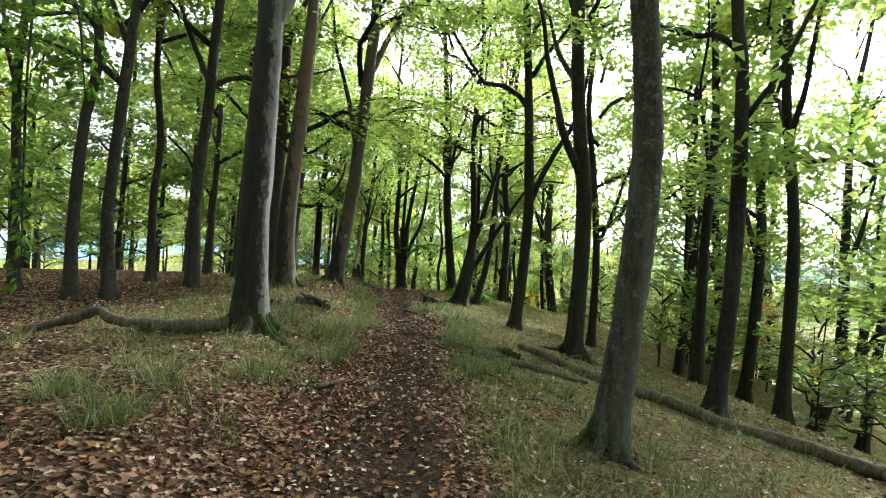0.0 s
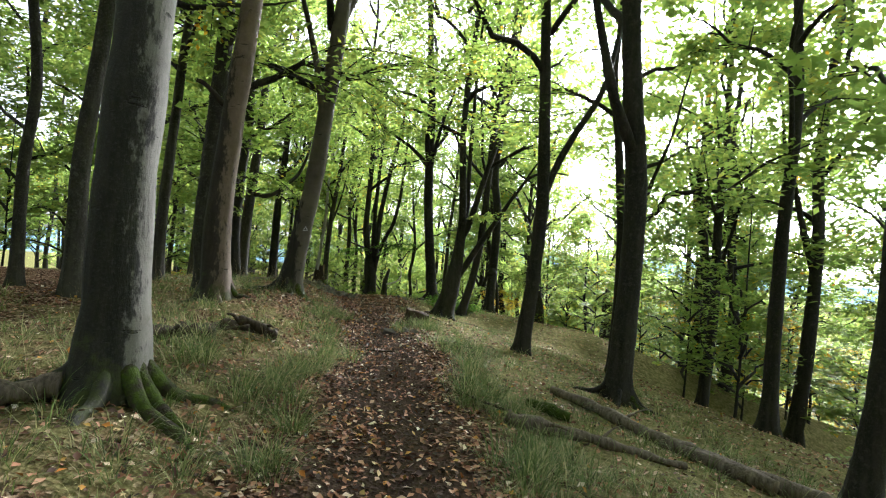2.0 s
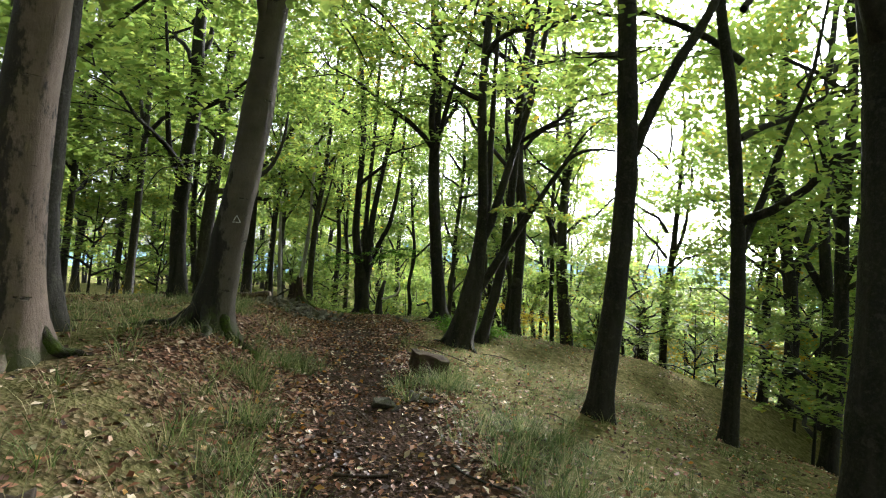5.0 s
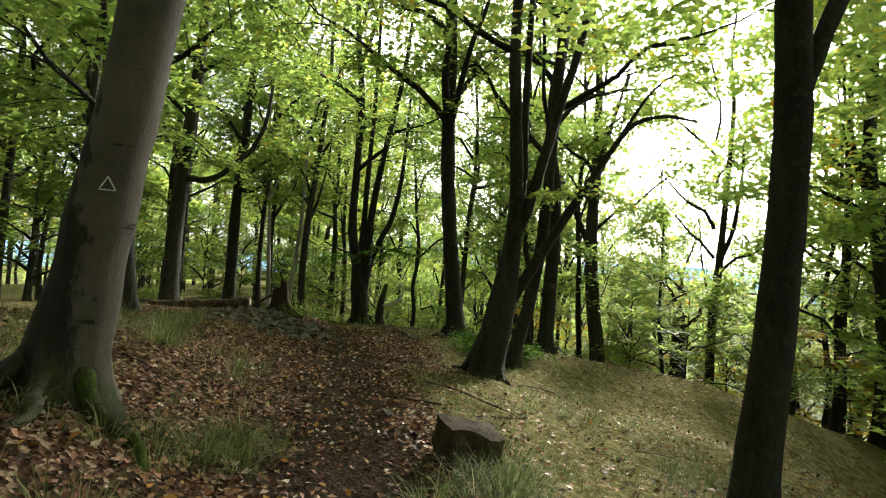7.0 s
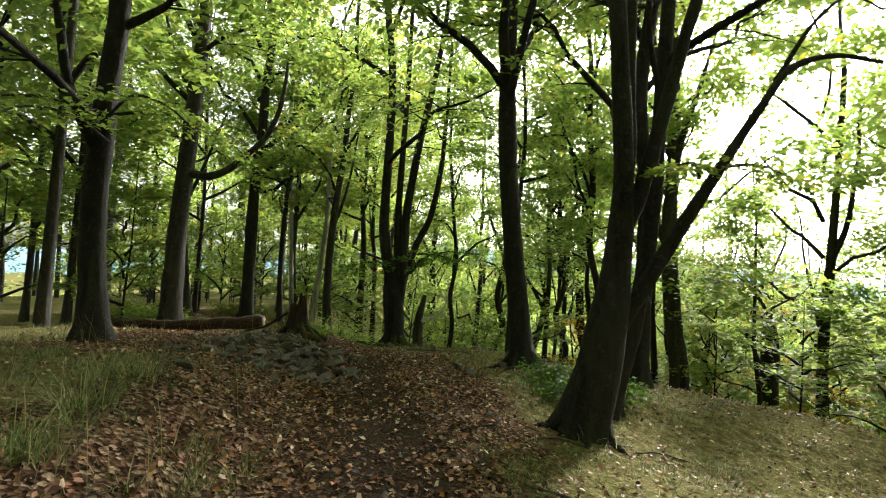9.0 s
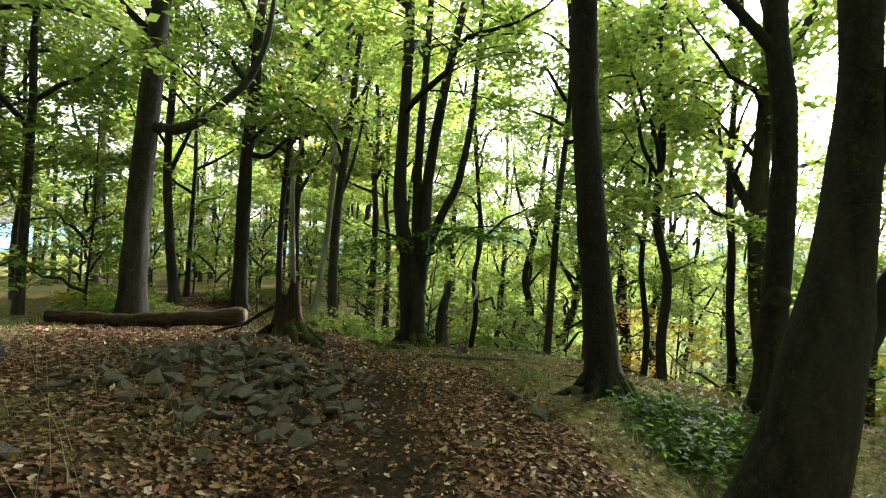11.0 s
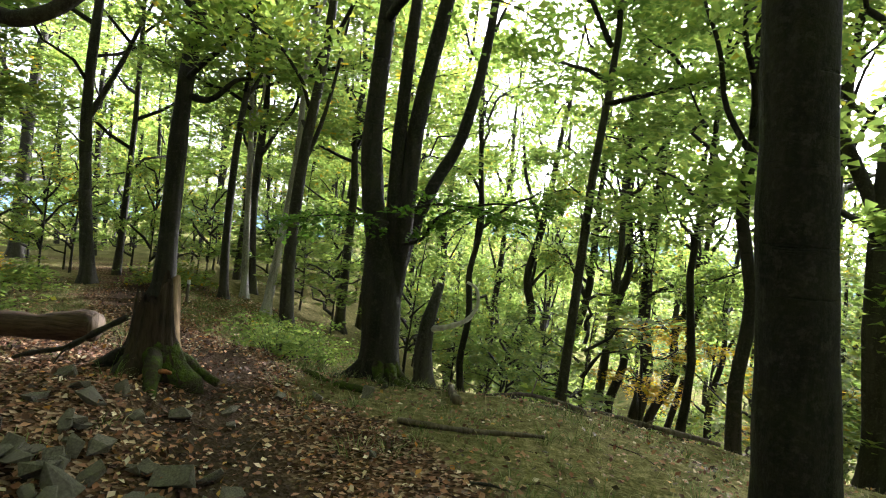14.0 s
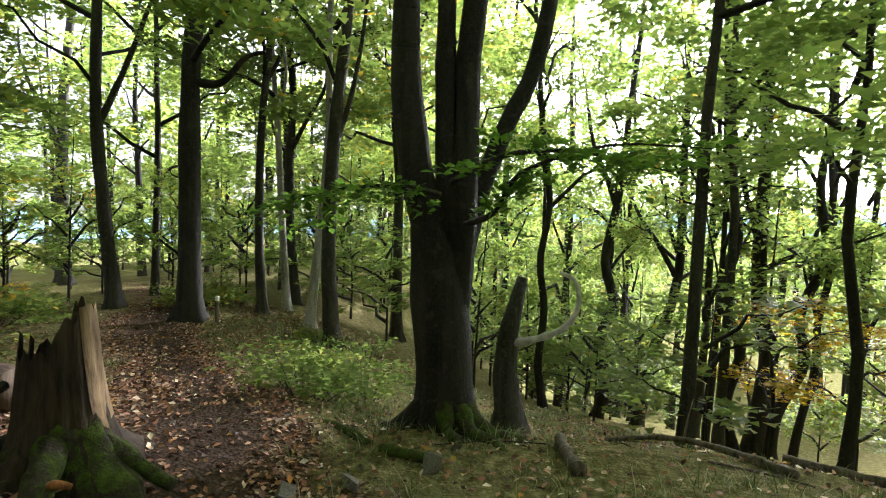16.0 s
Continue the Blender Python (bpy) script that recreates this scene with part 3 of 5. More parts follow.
tree(-6.2, 9.9, 0.1, ((-0.01, 1.26), (0.1, 2.96), (0.3, 4.16)), 14, SLIM, 4.5)
tree(-5.1, 11.8, 0.13, ((-0.02, 1.78), (0.13, 3.41), (0.27, 5.58)), 16, SLIM, 3.8)
tree(-6.4, 12.5, 0.09, ((-0.02, 1.74), (0.08, 3.08)), 13, SLIM, 5)
tree(-7.6, 10.4, 0.09, ((-0.06, 0.97), (-0.07, 2.07)), 13, SLIM, 4)
tree(-4.1, 13.7, 0.17, ((-0.1, 1.21), (-0.02, 3.02), (0.05, 4.82)), 18, CROWNS, 3.4)
tree(-5.6, 15.0, 0.11, ((0.05, 1.63), (0.15, 3.25), (0.22, 4.46)), 15, SLIM, 3.6)
tree(-6.42, 21.6, 0.2, ((-0.1, 1.69), (-0.03, 3.32), (0.12, 4.96)), 18, CROWNS, 3.0, bark=BARK_DARK, label="mossy-footed beech with low leafy branches")
tree(-7.9, 26.5, 0.25, ((0.02, 1.4), (0.1, 2.8), (0.24, 4.6), (0.4, 6.4)), 19, CROWNS, 5.0, limbs=(
    (((0.2, 0, 3.7), (0.5, -0.05, 3.72), (0.8, -0.1, 3.68), (1.25, -0.1, 3.85), (1.7, 0, 4.3), (2.05, 0.1, 4.7), (2.35, 0.2, 5.5), (2.5, 0.2, 6.6)), 0.1, 0.04),
    (((0.3, 0, 4.9), (0.1, 0.2, 5.8), (-0.4, 0.3, 6.8), (-0.8, 0.4, 8.2)), 0.09, 0.03)), label="stout beech with a low bent limb")
tree(-8.2, 32.0, 0.235, ((0.02, 2.1), (0.08, 4.6), (0.25, 6.4)), 18, CROWNS, 4.6, bark=BARK_DARK, limbs=(
    (((0.1, 0, 4.6), (0.7, 0, 4.55), (1.2, 0, 5.0), (1.6, 0, 5.1)), 0.09, 0.04),
    (((0.2, 0, 5.9), (0.9, 0.1, 6.5), (1.5, 0.1, 7.6), (2.3, 0.2, 8.5)), 0.1, 0.04)))
tree(-5.5, 32.5, 0.16, ((-0.07, 1.84), (0.06, 4.2), (0.32, 6.3)), 17, CROWNS, 4.2)
tree(-6.4, 33.6, 0.11, ((0.24, 2.04), (0.46, 4.2)), 14, SLIM, 6, bark=BARK_PALE)
tree(-7.66, 33.9, 0.11, ((-0.05, 2.0), (0.05, 4.4)), 14, SLIM, 5)
tree(-7.5, 34.9, 0.1, ((-0.1, 2.1), (-0.2, 4.6)), 14, SLIM, 5, bark=BARK_PALE)
tree(-7.7, 35.9, 0.15, ((-0.15, 2.2), (-0.12, 4.0)), 15, CROWNS, 5)
tree(-5.1, 36.6, 0.16, ((0.05, 2.35), (0.08, 4.4)), 15, CROWNS, 5)
tree(-5.0, 39.9, 0.14, ((0.04, 2.2), (0.02, 3.9)), 15, CROWNS, 5)
tree(-18.4, 40.0, 0.27, ((0.03, 3.24), (0.2, 6.8), (0.68, 10.57)), 18, CROWNS, 6)
tree(-10.94, 33.4, 0.17, ((-0.22, 2.13), (-0.37, 4.45), (-0.27, 7.04)), 16, CROWNS, 5)

# the leaning forked tree
tree(0.3, 20.0, 0.28, ((0.25, 1.12), (0.41, 2.6), (0.36, 4.1), (0.28, 5.6), (0.38, 7.5)), 17, CROWNS, 5.2, bark=BARK_DARK, sides=18, flare=0.7,
     radii=((-0.4, 0.27), (1.0, 0.225), (1.9, 0.165), (2.8, 0.115), (6.0, 0.09), (17.0, 0.01)), limbs=(
         (((0.3, 0, 1.05), (0.56, 0.0, 1.5), (0.94, 0, 2.15), (1.5, 0.0, 3.06), (1.94, 0, 3.75), (2.37, 0.1, 4.3), (2.95, 0.2, 4.52), (3.6, 0.3, 4.5)), 0.105, 0.022),
         (((2.2, 0.1, 4.15), (2.7, 0.2, 4.9), (3.2, 0.3, 5.3), (3.7, 0.4, 5.2)), 0.035, 0.012),
         (((0.38, 0, 2.2), (0.62, 0.02, 2.8), (0.85, 0.05, 3.6), (1.12, 0.1, 4.6), (1.44, 0.1, 5.75), (1.75, 0.2, 7.7), (1.9, 0.2, 10)), 0.1, 0.03),
         (((0.41, 0.1, 2.4), (0.55, 0.2, 3.25), (0.55, 0.25, 4.5), (0.62, 0.3, 7.5), (0.75, 0.3, 10)), 0.08, 0.03)),
     label="dark leaning beech forking into several stems", roots=((-100, 0.25, False), (-165, 0.3, False), (-40, 0.25, False)))
tree(0.92, 21.0, 0.125, ((0.3, 1.2), (0.5, 2.6), (0.62, 4.5)), 17, CROWNS, 4.5, bark=BARK_DARK)
tree(0.0, 22.75, 0.185, ((-0.09, 0.9), (-0.2, 1.9), (-0.32, 3.2), (-0.38, 4.7)), 19, CROWNS, 4.0, bark=BARK_DARK, flare=1.0, label="straight dark beech with roots gripping the slope", roots=((-70, 0.45, False), (-20, 0.6, True), (-120, 0.5, False), (190, 0.5, False), (-45, 0.5, True)))
BURLED = tree(2.05, 23.2, 0.175, ((0.08, 1.6), (0.12, 3.4), (-0.05, 5.0)), 18, CROWNS, 3.8, bark=BARK_DARK, label="dark beech with a burl on its trunk")
v, f = tube(((-0.12, -0.1, 1.25), (0.02, -0.1, 1.42), (0.12, -0.08, 1.6)), lambda s: 0.03 + 0.13 * math.sin(math.pi * s), 12, 10, 0.25, seed=4.0)
link_mesh("burl", v, f, BARK_DARK, BURLED, "knotted round burl")
tree(5.1, 28.4, 0.27, ((-0.1, 1.3), (-0.3, 2.9), (-0.4, 4.9)), 17, CROWNS, 3.4, flare=1.0, roots=((-30, 0.6, True), (-90, 0.4, True), (180, 0.5, False)), label="beech with a moss-covered foot on the slope")
# the tree of four stems
tree(-2.58, 26.95, 0.25, ((-0.02, 0.9), (-0.12, 1.7), (-0.27, 2.4), (-0.34, 3.3), (-0.28, 5.2)), 19, CROWNS, 4.5, bark=BARK_DARK, sides=20, flare=0.75,
     radii=((-0.4, 0.25), (0.5, 0.23), (1.25, 0.235), (1.9, 0.15), (3.5, 0.125), (6.0, 0.1), (19.0, 0.01)), limbs=(
         (((0.02, 0.03, 1.2), (0.03, 0.0, 1.8), (0.0, 0.0, 2.6), (0.02, 0.0, 4.0), (0.15, 0, 7.0), (0.2, 0, 11.0)), 0.1, 0.03),
         (((0.08, 0, 1.1), (0.14, 0.0, 1.7), (0.17, 0.02, 2.5), (0.22, 0.05, 3.5), (0.48, 0.1, 5.2), (1.0, 0.1, 8), (1.2, 0.1, 11)), 0.13, 0.03),
         (((0.1, 0.1, 1.3), (0.25, 0.25, 2.0), (0.5, 0.4, 2.7), (0.8, 0.55, 3.4), (1.05, 0.7, 5.0), (1.2, 0.7, 8)), 0.1, 0.03)), label="massive dark beech dividing into four stems", roots=((-50, 0.55, True), (-25, 0.6, True), (-80, 0.45, True), (0, 0.5, True), (-150, 0.4, False), (185, 0.45, False)))
BLEACHED = Mat("bleached_wood", 0.8, 0.2)
BLEACHED = BLEACHED.color(BLEACHED.ramp(BLEACHED.noise(BLEACHED.coords(), 9, 6, 0.7), (0.3, (0.25, 0.225, 0.19)), (0.65, (0.6, 0.57, 0.51)))).m
SNAG = tree(-2.02, 27.9, 0.13, ((-0.04, 0.6), (0.0, 1.1), (0.13, 1.6)), 2.2, None, bark=BARK, label="short broken trunk with a bent white dead branch", name="broken_tree", group="dead wood",
            radii=((-0.4, 0.16), (0.3, 0.13), (0.8, 0.125), (1.3, 0.1), (2.2, 0.055)), flare=0.6)
v, f = tube(((0.05, -0.05, 0.93), (0.3, -0.1, 1.0), (0.55, -0.1, 1.12), (0.68, -0.1, 1.35), (0.64, -0.1, 1.58), (0.5, -0.1, 1.66)), lambda s: 0.045 * (1 - 0.6 * s), 8, 20, 0.15, seed=2.0)
link_mesh("dead_branch", v, f, BLEACHED, SNAG, "bare bleached curved branch")
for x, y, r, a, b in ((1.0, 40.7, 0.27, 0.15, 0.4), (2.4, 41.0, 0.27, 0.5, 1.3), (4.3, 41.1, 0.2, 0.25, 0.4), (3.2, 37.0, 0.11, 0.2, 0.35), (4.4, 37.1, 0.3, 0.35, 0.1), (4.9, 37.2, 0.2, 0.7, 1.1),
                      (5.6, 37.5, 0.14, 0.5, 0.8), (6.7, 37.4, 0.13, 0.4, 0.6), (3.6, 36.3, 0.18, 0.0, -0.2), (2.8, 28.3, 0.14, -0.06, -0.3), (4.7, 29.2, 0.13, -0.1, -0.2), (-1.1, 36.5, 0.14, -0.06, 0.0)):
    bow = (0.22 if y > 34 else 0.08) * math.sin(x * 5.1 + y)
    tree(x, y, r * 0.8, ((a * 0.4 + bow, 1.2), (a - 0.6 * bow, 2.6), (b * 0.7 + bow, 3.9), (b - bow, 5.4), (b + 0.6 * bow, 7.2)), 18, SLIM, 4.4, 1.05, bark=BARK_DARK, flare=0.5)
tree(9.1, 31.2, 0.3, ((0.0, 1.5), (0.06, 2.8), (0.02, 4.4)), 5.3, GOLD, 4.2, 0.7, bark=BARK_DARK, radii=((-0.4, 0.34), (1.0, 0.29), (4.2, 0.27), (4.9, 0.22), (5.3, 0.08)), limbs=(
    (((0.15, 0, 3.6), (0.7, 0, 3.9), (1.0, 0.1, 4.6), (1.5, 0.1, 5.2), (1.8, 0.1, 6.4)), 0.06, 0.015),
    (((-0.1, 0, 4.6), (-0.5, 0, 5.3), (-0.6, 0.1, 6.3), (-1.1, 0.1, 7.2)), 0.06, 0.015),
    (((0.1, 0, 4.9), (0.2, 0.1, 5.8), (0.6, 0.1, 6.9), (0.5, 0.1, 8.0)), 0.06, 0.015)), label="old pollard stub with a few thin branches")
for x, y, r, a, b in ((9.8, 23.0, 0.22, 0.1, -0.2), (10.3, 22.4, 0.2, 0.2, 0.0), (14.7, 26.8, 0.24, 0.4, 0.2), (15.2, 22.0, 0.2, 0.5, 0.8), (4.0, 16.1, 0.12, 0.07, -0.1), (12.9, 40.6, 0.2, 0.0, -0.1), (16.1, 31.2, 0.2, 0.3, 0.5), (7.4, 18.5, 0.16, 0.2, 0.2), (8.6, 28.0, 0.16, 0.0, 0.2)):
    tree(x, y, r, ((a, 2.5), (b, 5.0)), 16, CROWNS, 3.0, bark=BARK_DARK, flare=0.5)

for x, y in ((0.2, 46.0), (3.2, 48.5), (-2.4, 44.0), (6.2, 50.0), (1.2, 54.0), (-4.2, 50.0), (-1.5, 58.0), (8.5, 45.0), (4.5, 57.0), (-7.5, 47.0)):
    tree(x, y, 0.19, ((0.1, 2.5), (0.25, 5.0)), 22, MID, 4.0, 1.1, bark=BARK_DARK, flare=0.4, sides=8, near=False, group="surrounding beech wood")

for x, y, h in ((-7.6, 17.5, 3.2), (-9.4, 19.6, 2.6), (0.6, 30.6, 6.0), (2.3, 33.8, 5.5), (-4.2, 38.0, 4.0), (-12.2, 36.5, 3.2), (-9.2, 38.4, 3.4), (-8.6, 23.4, 3.0), (-11.2, 24.6, 2.6), (-12.6, 20.6, 2.4), (-11.8, 28.4, 3.0), (-13.9, 25.4, 2.4), (-14.6, 30.4, 2.6)):
    tree(x, y, 0.11, ((0.1, 2.4), (0.2, 5.0)), 15, MID, h, 1.05, flare=0.5, near=False, sides=10, label="slender beech with leafy branches in the wood", group="surrounding beech wood")
for x, y, h in ((3.4, 31.6, 4.4), (11.6, 27.0, 2.4)):
    tree(x, y, 0.1, ((0.15, 2.0), (-0.1, 4.2)), 13, MID, h, 0.95, bark=BARK_DARK, flare=0.5, near=False, sides=10, label="thin dark beech rooted on the falling slope", group="surrounding beech wood")

for x, y, h in ((10.7, 25.5, 2.6), (12.0, 29.2, 2.0), (16.4, 31.8, 2.2)):
    tree(x, y, 0.17, ((0.2, 1.6), (0.1, 3.2), (0.3, 5.2)), 16, MID, h, 0.95, bark=BARK_DARK, flare=0.5, sides=10, near=False, label="slender dark beech leafy almost to its foot", group="surrounding beech wood")

for x, y, h in ((12.2, 25.6, 7.0), (8.4, 33.6, 9.5), (13.4, 30.6, 8.5), (6.4, 32.4, 10.0), (10.8, 35.4, 10.0), (12.6, 34.0, 9.0), (13.8, 37.6, 10.0), (9.6, 39.6, 11.0), (6.2, 41.6, 12.5), (15.8, 35.0, 9.0), (7.2, 28.6, 8.0), (17.2, 28.8, 8.0), (3.0, 45.0, 13.0)):
    tree(x, y, 0.07, ((0.15, 1.4), (-0.1, 3.0)), h, MID, 0.9, 0.72, bark=BARK_DARK, flare=0.5, near=False, sides=8, label="young bushy beech lower on the slope", group="surrounding beech wood")

for x, y, h in ((3.6, 34.4, 5.0), (6.0, 35.6, 5.5), (8.8, 33.0, 4.5), (11.2, 31.4, 4.5), (5.2, 38.6, 6.0), (14.4, 26.2, 4.5), (9.9, 24.2, 3.6), (13.2, 22.2, 3.6)):
    tree(x, y, 0.045, ((0.05, 1.2), (-0.05, 2.2)), h, GOLD, 0.9, 0.9, bark=BARK_DARK, flare=0.3, sides=7, near=False, label="young beech turning yellow on the slope", group="saplings", name="beech_sapling")

# ---- the wood around ----
def wood():
    rng = random.Random(5)
    taken = [o.location.xy for o in scene.objects if o.type == "EMPTY"]
    made, tries = 0, 0
    while made < 140 and tries < 7000:
        tries += 1
        x, y = rng.uniform(-42, 52), rng.uniform(-16, 78)
        u = x - trail_x(min(y, 24))
        if -6.8 < u < 8.0 and -2 < y < 33 or abs(u) < 1.6 and y < 0 or -10 < x < 8 and 28 < y < 41:
            continue
        if min((x - q.x) ** 2 + (y - q.y) ** 2 for q in taken) < 4.0:
            continue
        if u > 0 and 4 < y < 62 and rng.random() < 0.55:
            continue
        far = math.hypot(x, y - 14) > 34
        taken.append(Vector((x, y)))
        r = rng.uniform(0.09, 0.21)
        a = rng.uniform(-0.3, 0.4)
        kind = UNSEEN if y < -1 else FAR if far else rng.choice((SLIM, CROWNS, CROWNS))
        bow = rng.uniform(-0.2, 0.2)
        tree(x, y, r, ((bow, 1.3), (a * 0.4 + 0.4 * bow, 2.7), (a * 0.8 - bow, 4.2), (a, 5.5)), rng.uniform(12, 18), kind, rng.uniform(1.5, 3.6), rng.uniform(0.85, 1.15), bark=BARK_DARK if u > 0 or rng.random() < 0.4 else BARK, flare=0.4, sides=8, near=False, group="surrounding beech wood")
        made += 1

    # unseen trees added behind the walk's beginning, to shut out sky light from the back
    made, tries = 0, 0
    while made < 75 and tries < 4000:
        tries += 1
        x, y = rng.uniform(-30, 34), rng.uniform(-26, -1.5)
        if abs(x - trail_x(y)) < 1.4 or min((x - q.x) ** 2 + (y - q.y) ** 2 for q in taken) < 5.0:
            continue
        taken.append(Vector((x, y)))
        tree(x, y, rng.uniform(0.1, 0.2), ((0.1, 2.5), (rng.uniform(-0.2, 0.3), 5.0)), rng.uniform(14, 19), UNSEEN, rng.uniform(1.6, 4.0), rng.uniform(0.95, 1.2), flare=0.4, sides=8, near=False, group="surrounding beech wood")
        made += 1

    # young growth between the trunks, past the crest and down the slope
    made, tries = 0, 0
    while made < 150 and tries < 3000:
        tries += 1
        x, y = (rng.uniform(6, 22), rng.uniform(10, 40)) if made % 3 == 1 else (rng.uniform(-17, 2), rng.uniform(34, 47)) if made % 3 == 2 else (rng.uniform(-28, 26), rng.uniform(8, 52))
        u = x - trail_x(min(y, 24))
        if -6.5 < u < 7.5 and y < 31 or -9.5 < x < 1 and y < 34:
            continue
        if min((x - q.x) ** 2 + (y - q.y) ** 2 for q in taken) < 1.0:
            continue
        taken.append(Vector((x, y)))
        tree(x, y, rng.uniform(0.02, 0.035), ((0.05, 1.2),), rng.uniform(2.6, 4.6), YOUNG, 0.5, rng.uniform(0.9, 1.5), bark=BARK_DARK, flare=0.2, sides=6, near=False, label="young beech sapling with fresh green leaves", group="saplings", name="beech_sapling")
        made += 1


wood()


def far_woods():
    """The closed woods round about, too far to tell one tree from the next."""
    rng = np.random.default_rng(77)
    trunks, spots, sizes = [], [], []
    for i in range(640):
        a, d = rng.uniform(-180, 180), rng.uniform(40, 100)
        x, y = math.sin(radians(a)) * d, 15 + math.cos(radians(a)) * d
        gap = math.exp(-((a - 27) / 11) ** 2)  # a gap towards the open valley
        if rng.random() < 0.4 * gap:
            continue
        z, h, r = land(x, y), rng.uniform(16, 25) * (1 - 0.25 * gap), rng.uniform(2.2, 4.0)
        if d < 75:
            trunks.append(tube(((x, y, z - 0.3), (x + rng.normal(0, 0.3), y, z + h * 0.5), (x + rng.normal(0, 0.6), y, z + h * 0.9)), lambda s: 0.18 * (1 - 0.8 * s), 5, 4, 0, cap=False))
        # to the sides and rear the woods are unseen and close off sky light
        ahead = abs(a) < 75
        n = (440 if d < 70 else 220) if ahead else 70
        c = rng.normal(0, 1, (n, 3))
        c /= np.linalg.norm(c, axis=1)[:, None]
        c *= rng.uniform(0.35, 1, n)[:, None] * (r, r, h * 0.48)
        clump = np.repeat(c[::10], 10, 0)[:n] * 0.5 + c * 0.5
        spots.append(clump + (x, y, z + h * 0.52))
        sizes.append(np.full(n, (0.36 if d < 70 else 0.55) if ahead else 1.1))
    c = np.concatenate(spots)
    a = rng.uniform(0, 6.283, len(c))
    v = leaf_quads(rng, c, np.stack((np.cos(a), np.sin(a), 0 * a), 1), np.concatenate(sizes), 0.6)
    tagged(new("far_woods", leaf_mesh("far_woods", v, LEAF)), "distant green deciduous woods round the ridge", "woods", kind="stuff")
    v, f = joined(trunks)
    tagged(link_mesh("far_trunks", v, f, BARK_DARK), "dark trunks of the distant woods", "woods", kind="stuff")


far_woods()

# ---- fallen wood, stones and the stump ----
def wood_material(name, dark, light, grain=(18, 18, 2)):
    k = Mat(name, 0.85, 0.2)
    g = k.noise(k.coords(grain), 1.6, 6, 0.65)
    c = k.ramp(g, (0.3, dark), (0.7, light))
    c = k.mix(k.math("MULTIPLY", k.ramp(k.noise(k.coords(), 5, 5), (0.5, (0, 0, 0)), (0.75, (1, 1, 1))), 0.5), c, tuple(v * 0.5 for v in dark))
    k.bump(g, 0.7, 0.02)
    return k.color(c).m


def stone_material():
    k = Mat("grey_stone", 0.85, 0.3)
    p = k.coords()
    info = k.t.nodes.new("ShaderNodeObjectInfo")
    c = k.ramp(k.noise(p, 7, 6, 0.65), (0.3, (0.045, 0.04, 0.035)), (0.7, (0.21, 0.187, 0.158)))
    c = k.mix(k.math("MULTIPLY", info.outputs["Random"], 0.6), c, (0.11, 0.1, 0.08))
    c = k.mix(k.math("MULTIPLY", k.ramp(k.noise(p, 3, 5), (0.58, (0, 0, 0)), (0.75, (1, 1, 1))), 0.25), c, (0.075, 0.08, 0.035))
    k.bump(k.noise(p, 30, 6, 0.7), 0.6, 0.02)
    return k.color(c).m


DEADWOOD = wood_material("weathered_deadwood", (0.035, 0.027, 0.02), (0.19, 0.155, 0.12))
CUT = wood_material("grey_cut_wood", (0.05, 0.036, 0.026), (0.2, 0.15, 0.11))
ROTTEN = wood_material("rotten_wood", (0.02, 0.015, 0.011), (0.075, 0.055, 0.038))
STUMPWOOD = wood_material("stump_wood", (0.012, 0.009, 0.007), (0.06, 0.041, 0.029))
BARE = wood_material("bare_split_wood", (0.03, 0.019, 0.012), (0.42, 0.29, 0.17), (11, 11, 1.4))
FRESH = wood_material("fresh_broken_wood", (0.1, 0.038, 0.016), (0.34, 0.14, 0.055))
OLDLOG = wood_material("old_barkless_log", (0.014, 0.01, 0.008), (0.1, 0.064, 0.043), (2, 18, 18))
STONE = stone_material()


def set_on(x, y, up=0.0):
    return Vector((x, y, land(x, y) + up))


def log(name, path, r0, r1, material, label, group="fallen wood", twigs=(), sides=12, bare_ends=False, rough=0.2):
    """A fallen stem through places (x, y, height of its axis over the ground), with stubs of branches."""
    pts = [set_on(*p) for p in path]
    root = new(name)
    root.location = pts[0]
    tagged(root, label, "log" if r0 > 0.045 else "branch", group)
    rel = [p - pts[0] for p in pts]
    rel = [p + Vector((noise.noise(p * 1.7 + pts[0]), noise.noise(p * 1.7 - pts[0]), 0.35 * noise.noise(p * 2.1 + pts[0]))) * (0.9 * r0 if 0 < i < 4 * len(pts) else 0) for i, p in enumerate(along(rel, 4 * len(pts)))]
    v, f = tube(rel, lambda s: (r0 + (r1 - r0) * s) * (1 + 0.13 * math.sin(s * 23 + r0 * 50) * math.sin(s * 9)), sides, len(rel) * 2, rough, seed=r0 * 321)
    link_mesh("stem", v, f, material, root)
    for at, way, length, r in twigs:
        a = along(rel, 20)[int(at * 20)]
        d = Vector(way).normalized() * length
        v, f = tube((a, a + d * 0.5 + Vector((0, 0, 0.03)), a + d), lambda s, k=r: k * (1.05 - 0.8 * s), 6, 6, 0.12, seed=at * 7)
        link_mesh("branch_stub", v, f, material, root)
    if bare_ends:
        for p, q, r in ((rel[0], rel[1], r0 * 0.96), (rel[-1], rel[-2], r1 * 0.96)):
            d = (p - q).normalized()
            v, f = tube((p - d * 0.012, p + d * 0.004), lambda s, k=r: k * 0.93, sides, 1, 0.1, seed=r0 * 321)
            link_mesh("cut_end", v, f, CUT, root)
    return root


